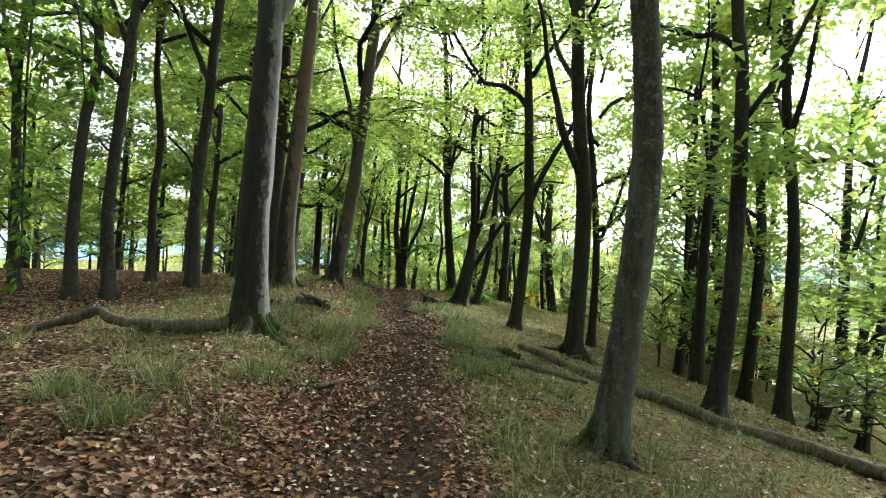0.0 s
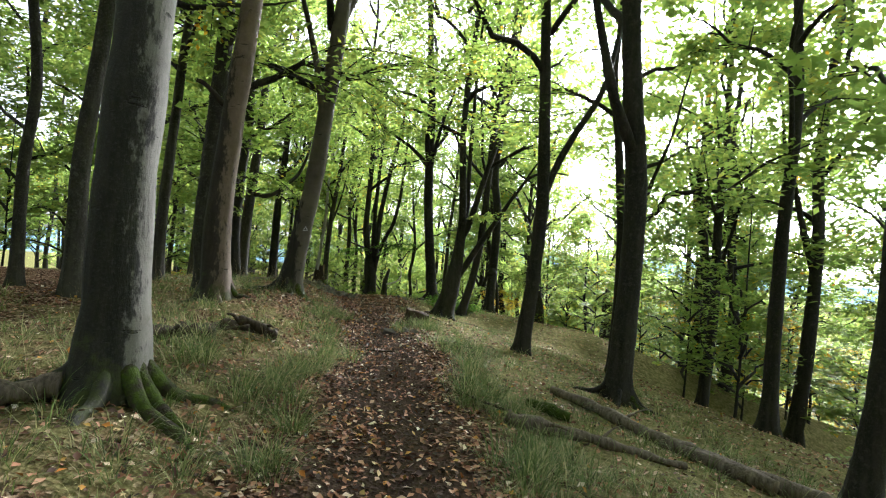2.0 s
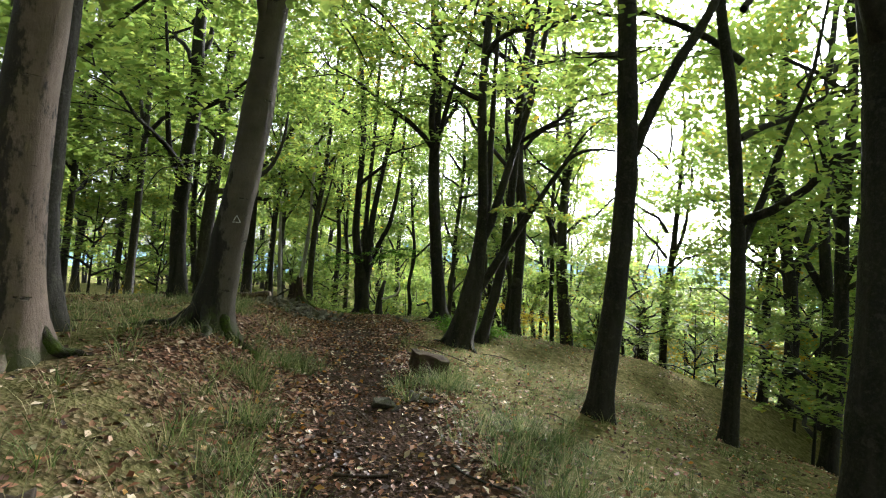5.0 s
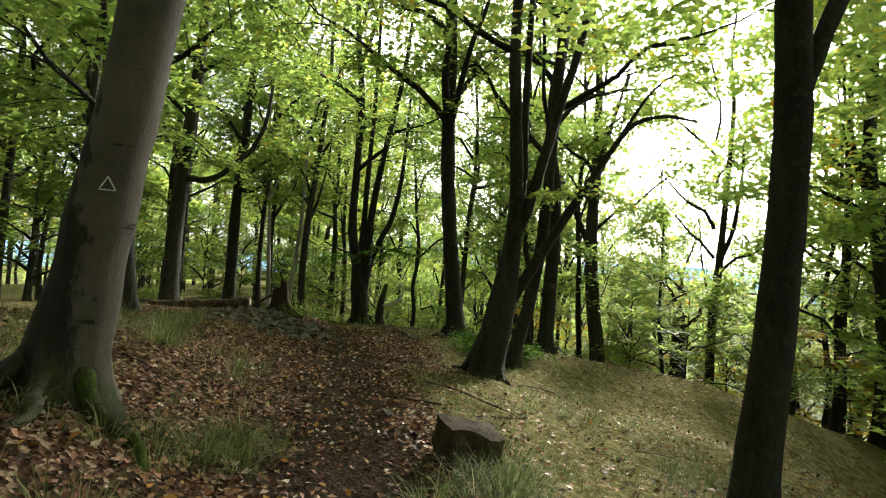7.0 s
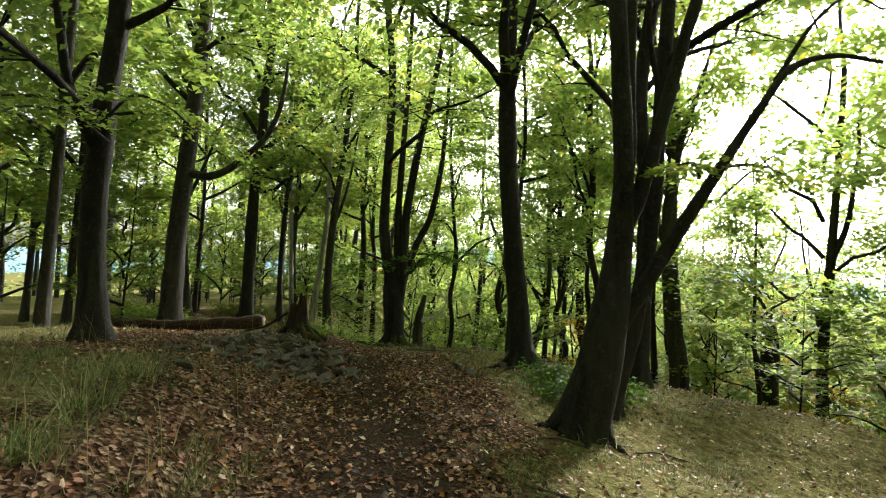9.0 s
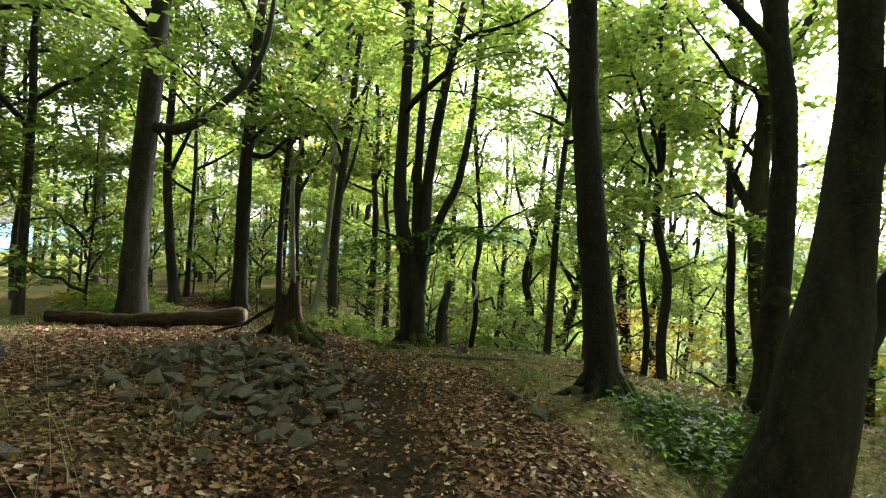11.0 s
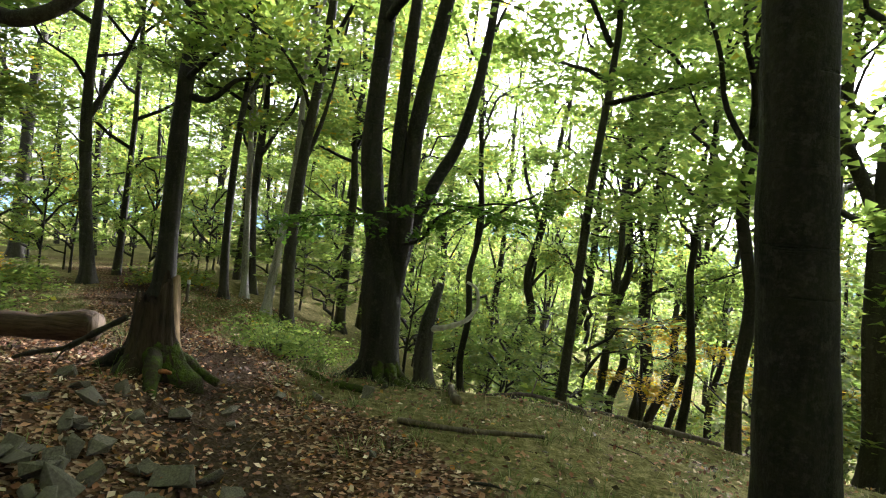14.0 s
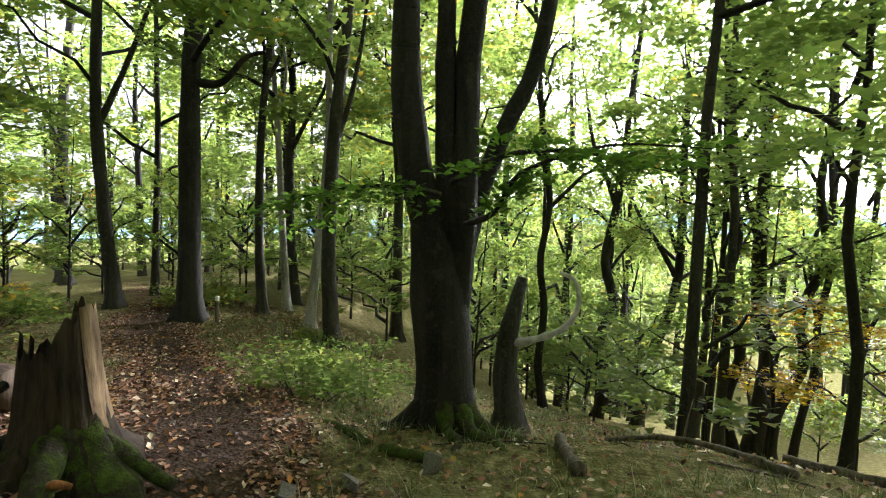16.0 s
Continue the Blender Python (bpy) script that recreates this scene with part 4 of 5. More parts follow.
log("fallen_branch", ((-4.75, 7.3, 0.03), (-4.35, 7.4, 0.1), (-4.05, 7.5, 0.22), (-3.8, 7.5, 0.12), (-3.3, 7.55, 0.09), (-2.85, 7.75, 0.09), (-2.6, 7.9, 0.1)), 0.05, 0.085, DEADWOOD, "pale bent fallen limb lying in grass against a trunk", twigs=((0.3, (-0.3, 0.6, 0.1), 0.4, 0.025),))
log("rotten_log", ((-3.4, 9.75, -0.01), (-2.9, 9.95, 0.01), (-2.4, 10.35, 0.02), (-2.0, 10.65, 0.04)), 0.085, 0.07, ROTTEN, "dark rotten log crumbling in the grassy bank", rough=0.5, sides=18, twigs=((0.8, (0.5, -0.3, 0.4), 0.2, 0.05),))
log("fallen_log", ((0.55, 9.35, 0.07), (1.0, 9.45, 0.06), (1.6, 9.45, 0.04), (2.3, 9.4, 0.03)), 0.075, 0.035, DEADWOOD, "split grey log lying beside the trail", twigs=((0.25, (0.4, -0.5, 0.1), 0.35, 0.03), (0.6, (0.5, 0.4, 0.15), 0.4, 0.02)), bare_ends=True)
log("fallen_log", ((1.5, 11.45, 0.06), (2.0, 10.75, 0.07), (2.6, 9.9, 0.06), (3.05, 9.2, 0.07)), 0.06, 0.085, DEADWOOD, "long grey fallen stem stripped of bark", twigs=((0.4, (0.8, 0.3, 0.2), 0.5, 0.02),), bare_ends=True)
log("fallen_log", ((2.55, 10.0, 0.08), (3.3, 9.3, 0.09), (4.2, 8.7, 0.1), (5.4, 7.9, 0.11), (6.2, 7.4, 0.1)), 0.07, 0.115, DEADWOOD, "weathered fallen stem lying across the slope", twigs=((0.5, (0.2, 0.8, 0.3), 0.5, 0.025), (0.8, (-0.3, -0.6, 0.2), 0.4, 0.03)), bare_ends=True)
log("mossy_log", ((0.95, 10.35, 0.04), (1.15, 10.15, 0.08), (1.35, 10.05, 0.03)), 0.05, 0.06, MOSS, "short mossy piece of wood on the slope")
BIG = log("felled_log", ((-8.7, 25.45, 0.14), (-7.6, 25.5, 0.15), (-6.4, 25.55, 0.2), (-5.35, 25.6, 0.26)), 0.1, 0.15, OLDLOG, "thick felled log resting beside the trail, one end raised", twigs=((0.62, (0.2, -0.5, -0.6), 0.25, 0.05), (0.3, (0.1, -0.4, -0.5), 0.22, 0.05), (0.2, (-0.6, -0.5, 0.1), 0.6, 0.02)), sides=16, bare_ends=True)
log("log_piece", ((-1.06, 6.55, 0.03), (-0.99, 6.7, 0.035), (-0.92, 6.86, 0.03)), 0.026, 0.022, DEADWOOD, "short cut piece of branch lying in leaves", bare_ends=True, sides=9)
log("rotten_log", ((-3.2, 9.55, 0.05), (-2.75, 9.8, 0.06), (-2.45, 9.95, 0.04)), 0.07, 0.05, ROTTEN, "crumbling dark slab broken off a rotten log", rough=0.6, sides=16, twigs=((0.5, (0.3, -0.5, 0.2), 0.2, 0.035),))
log("rotten_log", ((-2.45, 10.15, 0.1), (-2.2, 10.3, 0.16), (-1.95, 10.5, 0.12)), 0.06, 0.045, ROTTEN, "crumbling dark slab broken off a rotten log", rough=0.6, sides=16, twigs=((0.3, (-0.3, -0.4, 0.3), 0.18, 0.03), (0.8, (0.4, -0.2, 0.1), 0.15, 0.03)))
log("stick", ((-1.05, 12.0, 0.02), (-0.86, 12.01, 0.025), (-0.68, 12.03, 0.02)), 0.014, 0.01, ROTTEN, "short dark stick lying on the trail", "sticks", sides=6)
log("fallen_branch", ((-4.55, 24.8, 0.48), (-4.78, 24.75, 0.3), (-4.98, 24.7, 0.16), (-5.2, 24.68, 0.12), (-5.45, 24.7, 0.03)), 0.03, 0.018, BARK_DARK, "crooked dark branch leaning on the stump", twigs=((0.45, (-0.2, -0.4, -0.5), 0.22, 0.012),), sides=8)
log("mossy_log", ((-3.55, 26.68, 0.0), (-3.3, 26.42, 0.03), (-3.05, 26.24, 0.01)), 0.03, 0.035, MOSSY_ROOT, "mossy root log edging the trail")
log("mossy_log", ((-2.94, 26.18, 0.0), (-2.75, 26.1, 0.035), (-2.52, 26.04, 0.015)), 0.042, 0.045, MOSSY_ROOT, "mossy root log edging the trail")
log("log_piece", ((-1.63, 26.55, 0.04), (-1.6, 26.25, 0.05), (-1.56, 25.97, 0.05)), 0.04, 0.052, DEADWOOD, "short splintered piece of bark-stripped wood", bare_ends=True)
log("fallen_branch", ((-2.1, 24.9, 0.03), (-1.5, 24.75, 0.04), (-0.8, 24.9, 0.03)), 0.03, 0.018, DEADWOOD, "bare fallen branch among leaves")
log("fallen_branch", ((-1.15, 27.2, 0.03), (-0.6, 26.9, 0.1), (-0.1, 26.2, 0.04)), 0.018, 0.035, DEADWOOD, "bare fallen branch on the slope", twigs=((0.5, (0.3, 0.5, 0.5), 0.4, 0.012),))
log("fallen_branch", ((0.2, 27.0, 0.05), (0.9, 26.6, 0.06), (1.6, 26.5, 0.04)), 0.04, 0.025, DEADWOOD, "bare fallen branch on the slope", twigs=((0.4, (0.2, -0.6, 0.3), 0.4, 0.012),))
log("fallen_branch", ((-0.7, 17.6, 0.02), (-0.35, 17.5, 0.05), (0.05, 17.2, 0.04), (0.3, 17.15, 0.02)), 0.012, 0.009, DEADWOOD, "thin pale curved twig on the grass", sides=6)
log("fallen_branch", ((0.1, 9.9, 0.03), (0.5, 9.6, 0.05), (0.75, 9.75, 0.04), (1.2, 9.6, 0.03)), 0.014, 0.01, ROTTEN, "thin crooked twig beside the trail", sides=6)


def scatter_sticks():
    rng = random.Random(8)
    for i in range(70):
        y = rng.uniform(4, 31)
        u = rng.choice((rng.uniform(-3.2, -0.3), rng.uniform(0.3, 4.5), rng.uniform(0.8, 3.0)))
        x, a, n = trail_x(min(y, 25)) + u, rng.uniform(0, 6.3), rng.uniform(0.12, 0.45)
        r = rng.uniform(0.004, 0.012)
        bow = rng.uniform(-0.3, 0.3) * n
        log("stick", ((x, y, r), (x + math.cos(a) * n - math.sin(a) * bow, y + math.sin(a) * n + math.cos(a) * bow, r + 0.01), (x + 2 * math.cos(a) * n, y + 2 * math.sin(a) * n, r)), r, r * 0.6,
            rng.choice((DEADWOOD, ROTTEN, BARK_DARK)), "dry fallen stick among dead leaves", "sticks", sides=5)


scatter_sticks()


def split_stump(x, y):
    """A broken stump: hollow and splintered at the top, bare wood on one side, mossy spreading roots."""
    root = new("tree_stump")
    root.location = set_on(x, y)
    tagged(root, "broken rotten tree stump with bare split wood and mossy roots", "stump")
    rng = random.Random(3)
    sides, rings = 64, 26

    def shell(inner, a0, a1, lift, name, material, label="", low0=-0.15):
        verts, faces = [], []
        n = int(sides * (a1 - a0) / 360)
        closed = a1 - a0 >= 359
        cols = n if closed else n + 1
        for i in range(rings + 1):
            f = i / rings
            for k in range(cols):
                a = radians(a0 + (a1 - a0) * k / n)
                jag = noise.noise(Vector((math.cos(a) * 3.2, math.sin(a) * 3.2, 2))) * 0.16 + noise.noise(Vector((math.cos(a) * 9, math.sin(a) * 9, 5))) * 0.09
                spike = 0.12 * math.exp(-((math.degrees(a) - 95) / 14) ** 2) + 0.12 * math.exp(-((math.degrees(a) - 222) / 9) ** 2)
                top = 0.66 + 0.55 * jag + spike + 0.22 * max(0.0, math.cos(a - radians(25))) ** 0.5 + lift
                foot = low0 + (0.14 * noise.noise(Vector((a * 3, 4, 1))) if low0 > 0 else 0.0)
                h = foot + (top - foot) * f
                low = max(0.0, h)
                r = 0.18 + 0.24 * math.exp(-low / 0.16) * (0.6 + 0.5 * math.cos(4 * a + 0.8)) + 0.05 * math.exp(-low / 0.4) - 0.03 * low
                r *= 1 + 0.13 * noise.noise(Vector((math.cos(a) * 4, math.sin(a) * 4, h * 1.6))) + 0.09 * noise.noise(Vector((math.cos(a) * 11, math.sin(a) * 11, h * 2.2)))
                verts.append((math.cos(a) * (r + inner), math.sin(a) * (r + inner), h))
        for i in range(rings):
            for k in range(n):
                q = i * cols
                faces.append((q + k, q + (k + 1) % cols, q + cols + (k + 1) % cols, q + cols + k))
        return link_mesh(name, verts, faces, material, root, label)

    shell(0.0, 0, 360, 0.0, "trunk", STUMPWOOD)
    core = shell(-0.045, 0, 360, -0.02, "heartwood", ROTTEN, "dark hollow rotten core")
    shell(0.007, -12, 52, 0.012, "bare_wood", BARE, "tan bare wood where the bark has split off", 0.3)
    v, f = tube(((0.24, -0.36, 0.1), (0.3, -0.36, 0.13), (0.36, -0.33, 0.11)), lambda q: 0.026 - 0.018 * q, 8, 6, 0.5, seed=3.0)
    link_mesh("broken_root", v, f, FRESH, root, "freshly broken orange root wood")
    def moss_skirt(a0, a1, h0, h1, name):
        verts, faces = [], []
        n = 14
        for i in range(9):
            h = h0 + (h1 - h0) * i / 8
            for k in range(n + 1):
                a = radians(a0 + (a1 - a0) * k / n)
                low = max(0.0, h)
                r = 0.18 + 0.24 * math.exp(-low / 0.16) * (0.6 + 0.5 * math.cos(4 * a + 0.8)) + 0.05 * math.exp(-low / 0.4) - 0.03 * low
                r *= 1 + 0.13 * noise.noise(Vector((math.cos(a) * 4, math.sin(a) * 4, h * 1.6)))
                r += 0.012 + 0.015 * noise.noise(Vector((a * 6, h * 14, 3))) - (0.05 if i == 8 else 0)
                verts.append((math.cos(a) * r, math.sin(a) * r, h + 0.05 * noise.noise(Vector((a * 4, 9, 1))) * (i > 4)))
        for i in range(8):
            for k in range(n):
                q = i * (n + 1) + k
                faces.append((q, q + 1, q + n + 2, q + n + 1))
        link_mesh(name, verts, faces, MOSSY_ROOT, root, "green moss cushion")

    moss_skirt(-60, 40, -0.1, 0.34, "moss")
    moss_skirt(-150, -100, -0.1, 0.2, "moss")
    for a, n, r in ((-60, 0.75, 0.075), (5, 0.6, 0.06), (200, 0.6, 0.07), (130, 0.5, 0.06), (-110, 0.55, 0.06)):
        c, s = math.cos(radians(a)), math.sin(radians(a))
        v, f = tube(((c * 0.1, s * 0.1, 0.22), (c * n * 0.5, s * n * 0.5, 0.12), (c * n, s * n, -0.06)), lambda q, k=r: k * (1.15 - 0.6 * q), 10, 10, 0.2, seed=a)
        link_mesh("root", v, f, MOSSY_ROOT if a in (-60, 5) else BARK_DARK, root, "mossy root" if a in (-60, 5) else "")
    return root


split_stump(-4.38, 24.95)


def stone_meshes(count):
    out = []
    for i in range(count):
        rng = random.Random(40 + i)
        bm = bmesh.new()
        for k in range(8):
            edge = Vector((1 if k & 1 else -1, 1 if k & 2 else -1, 1 if k & 4 else -1))
            bm.verts.new((edge.x * rng.uniform(0.25, 1.1), edge.y * rng.uniform(0.2, 0.85), edge.z * rng.uniform(0.1, 0.4)))
        for k in range(2):
            bm.verts.new((rng.uniform(-1.1, 1.1), rng.uniform(-0.85, 0.85), rng.uniform(-0.3, 0.45)))
        hull = bmesh.ops.convex_hull(bm, input=bm.verts)
        bmesh.ops.delete(bm, geom=[g for g in hull["geom_interior"] if isinstance(g, bmesh.types.BMVert)], context="VERTS")
        bmesh.ops.bevel(bm, geom=bm.edges[:], offset=0.018, segments=1, affect="EDGES", clamp_overlap=True)
        me = bpy.data.meshes.new("stone")
        bm.to_mesh(me)
        bm.free()
        me.materials.append(STONE)
        out.append(me)
    return out


STONES = stone_meshes(14)


def stone(rng, x, y, size, up=0.0, label="angular grey stone in a loose heap", group="heaped stones"):
    ob = new("stone", STONES[rng.randrange(len(STONES))])
    ob.matrix_world = Matrix.Translation(set_on(x, y, size * 0.3 + up)) @ pose(0, 0, 0, rng.gauss(0, 24), rng.gauss(0, 24), rng.uniform(0, 360)) @ Matrix.Diagonal((size, size, size * rng.uniform(0.7, 1.1), 1))
    tagged(ob, label, "stone", group)


def heap():
    """A low heap of broken stones, the larger ones among and upon the smaller."""
    rng = random.Random(12)
    for i in range(330):
        x, y = rng.gauss(-3.7, 0.68), rng.gauss(21.8, 0.85)
        if x > -2.45 - 0.25 * (y - 22):
            continue
        inside = math.exp(-((x + 3.7) / 0.65) ** 2 - ((y - 22.1) / 0.95) ** 2)
        big = i % 6 == 0
        size = rng.uniform(0.085, 0.13) if big else 0.045 + 0.06 * rng.random() ** 1.5
        stone(rng, x, y, size, inside * (0.03 + 0.12 * rng.random()) if not big else 0.13 * inside)
    for i in range(45):
        y = rng.uniform(10, 29)
        x = trail_x(min(y, 27)) + rng.choice((rng.gauss(0, 0.5), rng.uniform(0.4, 1.4)))
        stone(rng, x, y, rng.uniform(0.03, 0.075), -0.012, "small flat stone bedded in the trail", "stones of the trail")
    for x, y, s in ((-2.53, 25.9, 0.1), (-3.5, 24.6, 0.1), (-3.7, 24.2, 0.12), (-3.3, 25.3, 0.09), (-4.7, 24.3, 0.12), (-3.0, 25.6, 0.1), (-4.6, 24.9, 0.1), (-1.1, 22.1, 0.12), (-0.9, 21.6, 0.1), (-0.35, 22.6, 0.1), (-0.6, 13.9, 0.1), (-0.85, 13.6, 0.12), (-0.4, 13.75, 0.09)):
        stone(rng, x, y, s, 0.0, "flat grey stone beside the trail", "stones of the trail")


heap()


def block(x, y):
    """A weathered block by the trail, flat on top, its corners broken."""
    bm = bmesh.new()
    bmesh.ops.create_cube(bm, size=1)
    bmesh.ops.scale(bm, vec=(0.46, 0.34, 0.36), verts=bm.verts)
    bmesh.ops.subdivide_edges(bm, edges=bm.edges[:], cuts=5, use_grid_fill=True)
    for v in bm.verts:
        k = Vector((v.co.x / 0.25, v.co.y / 0.17, v.co.z / 0.21))
        v.co -= v.co * 0.16 * max(0, k.length - 1.1)
        v.co += Vector((noise.noise(v.co * 6), noise.noise(v.co * 6 + Vector((5, 0, 0))), noise.noise(v.co * 5 + Vector((0, 7, 0))))) * 0.045
        v.co.z -= 0.12 * v.co.x + 0.02
    me = bpy.data.meshes.new("stump_block")
    bm.to_mesh(me)
    bm.free()
    k = Mat("brown_weathered_block", 0.9, 0.15)
    c = k.ramp(k.noise(k.coords((4, 4, 14)), 1.4, 6, 0.65), (0.3, (0.028, 0.02, 0.014)), (0.7, (0.1, 0.07, 0.045)))
    c = k.mix(k.math("MULTIPLY", k.ramp(k.noise(k.coords(), 6, 5), (0.52, (0, 0, 0)), (0.7, (1, 1, 1))), 0.6), c, (0.09, 0.1, 0.03))
    k.bump(k.noise(k.coords((6, 6, 20)), 2, 6, 0.7), 0.8, 0.03)
    me.materials.append(k.color(c).m)
    ob = new("sawn_block", me)
    ob.matrix_world = Matrix.Translation(set_on(x, y, 0.1)) @ pose(0, 0, 0, 4, 6, 14)
    tagged(ob, "squat brown weathered wood block standing beside the trail", "block")


block(-0.4, 15.1)


# ---- bushes and low leafy sprays ----
def bush(x, y, reach, height, count, seed, label, material=LEAF_DEEP, size=0.075):
    root = new("bush")
    root.location = set_on(x, y)
    tagged(root, label, "bush", "undergrowth")
    rng = np.random.default_rng(seed)
    stems, leafs = [], []
    for i in range(count):
        a = rng.uniform(0, 6.283)
        r = reach * math.sqrt(rng.random())
        foot = np.array((0.3 * r * math.cos(a), 0.3 * r * math.sin(a), -0.03))
        foot[2] = land(x + foot[0], y + foot[1]) - root.location.z - 0.03
        tip = np.array((r * math.cos(a), r * math.sin(a), height * rng.uniform(0.2, 1.0) * (1 - 0.45 * (r / reach) ** 2)))
        tip[2] += land(x + tip[0], y + tip[1]) - root.location.z
        mid = foot * 0.45 + tip * 0.55 + np.array((0, 0, height * 0.08))
        stems.append(tube((foot, mid, tip), lambda s: 0.006 * (1.1 - s) + 0.001, 4, 4, 0, cap=False))
        d = np.array((math.cos(a), math.sin(a), 0.1)) * rng.uniform(0.18, 0.32)
        leafs.append(spray_leaves(rng, tip - d, tip + d, 26, size, 0.5, 0.12, 0.0))
        leafs.append(spray_leaves(rng, mid - d * 0.7, mid + d * 0.7, 16, size, 0.5, 0.12, 0.0))
    v, f = joined(stems)
    tagged(link_mesh("stemwork", v, f, BARK_DARK, root), kind="stuff")
    shared("foliage", leaf_mesh("foliage", np.concatenate(leafs), material), root, Matrix())


bush(0.5, 21.5, 0.62, 0.28, 46, 4, "low dark green leafy bush beside the trail")
bush(0.55, 22.0, 0.35, 0.3, 16, 6, "low dark green leafy bush beside the trail")
bush(1.0, 21.9, 0.6, 0.32, 30, 9, "low dark green leafy bush beside the trail")
bush(-4.1, 27.6, 0.6, 0.75, 30, 14, "young leafy shrub at the edge of the trail", LEAF)
bush(-3.8, 28.7, 0.6, 0.85, 28, 15, "young leafy shrub at the edge of the trail", LEAF)
bush(-4.7, 29.6, 0.5, 0.6, 26, 16, "young leafy shrub at the edge of the trail", LEAF)
bush(-11.0, 30.5, 1.1, 0.9, 60, 17, "leafy green bush under the trees", LEAF, 0.11)
bush(-9.2, 34.2, 1.0, 0.8, 50, 18, "leafy green bush under the trees", LEAF, 0.11)
bush(-13.5, 33.0, 0.8, 0.6, 36, 19, "yellowing bush at the wood's edge", LEAF_YELLOW, 0.1)
bush(-8.6, 27.2, 0.8, 0.6, 44, 26, "leafy green bush under the trees", LEAF, 0.1)
bush(-5.6, 32.2, 0.4, 0.4, 20, 20, "young leafy shrub at the foot of a tree", LEAF)


def low_bough(x, y, z, ends, leaves, size, seed, label, material=LEAF, r=0.022):
    """A low bough from a trunk, with its flat leafy sprays."""
    root = new("leafy_bough")
    root.location = (x, y, z)
    tagged(root, label, "branch", "low boughs")
    rng = np.random.default_rng(seed)
    leafs = []
    for path, width in ends:
        v, f = tube(path, lambda s: r * (1.1 - s) + 0.003, 6, 12, 0.12, seed=seed, cap=False)
        link_mesh("bough", v, f, BARK_DARK, root)
        line = along(path, 12)
        for k in range(2, 12):
            a, b = np.array(line[k]), np.array(line[k + 1])
            d = (b - a) / np.linalg.norm(b - a)
            for sgn in (-1, 1):
                side = np.cross(d, (0, 0, 1)) * sgn
                tip = a + (d * 0.6 + side) * width * rng.uniform(0.5, 1.1) + (0, 0, rng.normal(-0.05, 0.08))
                leafs.append(spray_leaves(rng, a, tip, leaves, size, 0.4, 0.08, 0.0))
    shared("foliage", leaf_mesh("foliage", np.concatenate(leafs), material), root, Matrix())


low_bough(-2.6, 26.75, ground(-2.6, 26.75) + 2.0, (
    (((0, 0, 0), (-0.3, -0.3, 0.05), (-0.75, -0.5, 0.0), (-1.1, -0.6, -0.1)), 0.4),
    (((0.1, 0, 0.1), (0.5, -0.4, 0.25), (1.0, -0.6, 0.25), (1.6, -0.7, 0.1)), 0.5),
    (((0.2, 0.0, -0.25), (0.45, -0.1, -0.15), (0.65, -0.2, 0.15), (1.3, -0.2, 0.35), (2.0, -0.3, 0.3)), 0.45)), 26, 0.085, 5, "low dark leafy bough growing from the four-stemmed beech", LEAF_DEEP)
low_bough(-2.55, 14.6, ground(-2.85, 14.5) + 4.3, (
    (((0, 0, 0), (0.6, 0.4, 0.1), (1.3, 0.8, -0.2), (1.9, 1.2, -0.7)), 0.6), (((0, 0, 0.2), (0.3, 0.9, 0.2), (0.8, 1.9, -0.1), (1.1, 2.7, -0.6)), 0.6),
    (((0, 0, 0.2), (-0.2, 0.9, 0.1), (-0.4, 1.9, -0.3), (-0.5, 2.6, -0.9)), 0.6), (((0, 0, 0.4), (0.9, 0.0, 0.5), (1.8, -0.2, 0.3), (2.7, -0.2, -0.1)), 0.6)), 24, 0.09, 7, "low leafy bough of the leaning beech over the trail")
low_bough(-6.3, 21.5, ground(-6.4, 21.6) + 3.3, (
    (((0, 0, 0), (0.7, -0.6, 0.1), (1.5, -1.2, -0.2), (2.2, -1.7, -0.7)), 0.7), (((0, 0, 0), (0.7, 0.2, 0.1), (1.5, 0.4, -0.2), (2.1, 0.5, -0.7)), 0.7),
    (((0, 0, 0), (-0.5, -0.8, 0.0), (-0.9, -1.7, -0.4), (-1.1, -2.4, -1.0)), 0.7), (((0, 0, -0.4), (0.2, -1.0, -0.3), (0.3, -2.0, -0.5), (0.4, -2.8, -1.1)), 0.7)), 26, 0.095, 8, "low leafy bough with drooping twigs over the bank")
low_bough(1.6, 20.05, ground(0.4, 20.0) + 3.0, (
    (((0, 0, 0), (-0.2, -0.3, 0.1), (-0.6, -0.5, 0.0)), 0.3), (((0.1, 0, 0.1), (0.5, -0.3, 0.1), (0.9, -0.4, -0.1)), 0.35)), 22, 0.08, 6, "small leafy twig on the forked limb")

low_bough(-2.75, 4.9, 3.3, (
    (((-0.6, 0.6, 0.5), (-0.2, 0.2, 0.2), (-0.05, 0.0, -0.5), (0.0, -0.05, -1.2), (0.02, -0.05, -1.9)), 0.34),
    (((-0.6, 0.6, 0.5), (0.0, 0.2, 0.3), (0.3, 0.0, -0.1), (0.45, -0.1, -0.7)), 0.4),
    (((-0.6, 0.6, 0.5), (-0.5, 0.1, 0.1), (-0.35, -0.1, -0.7), (-0.3, -0.1, -1.6)), 0.36)), 13, 0.075, 31, "hanging leafy beech twig at the edge of the wood", LEAF_DEEP, 0.01)

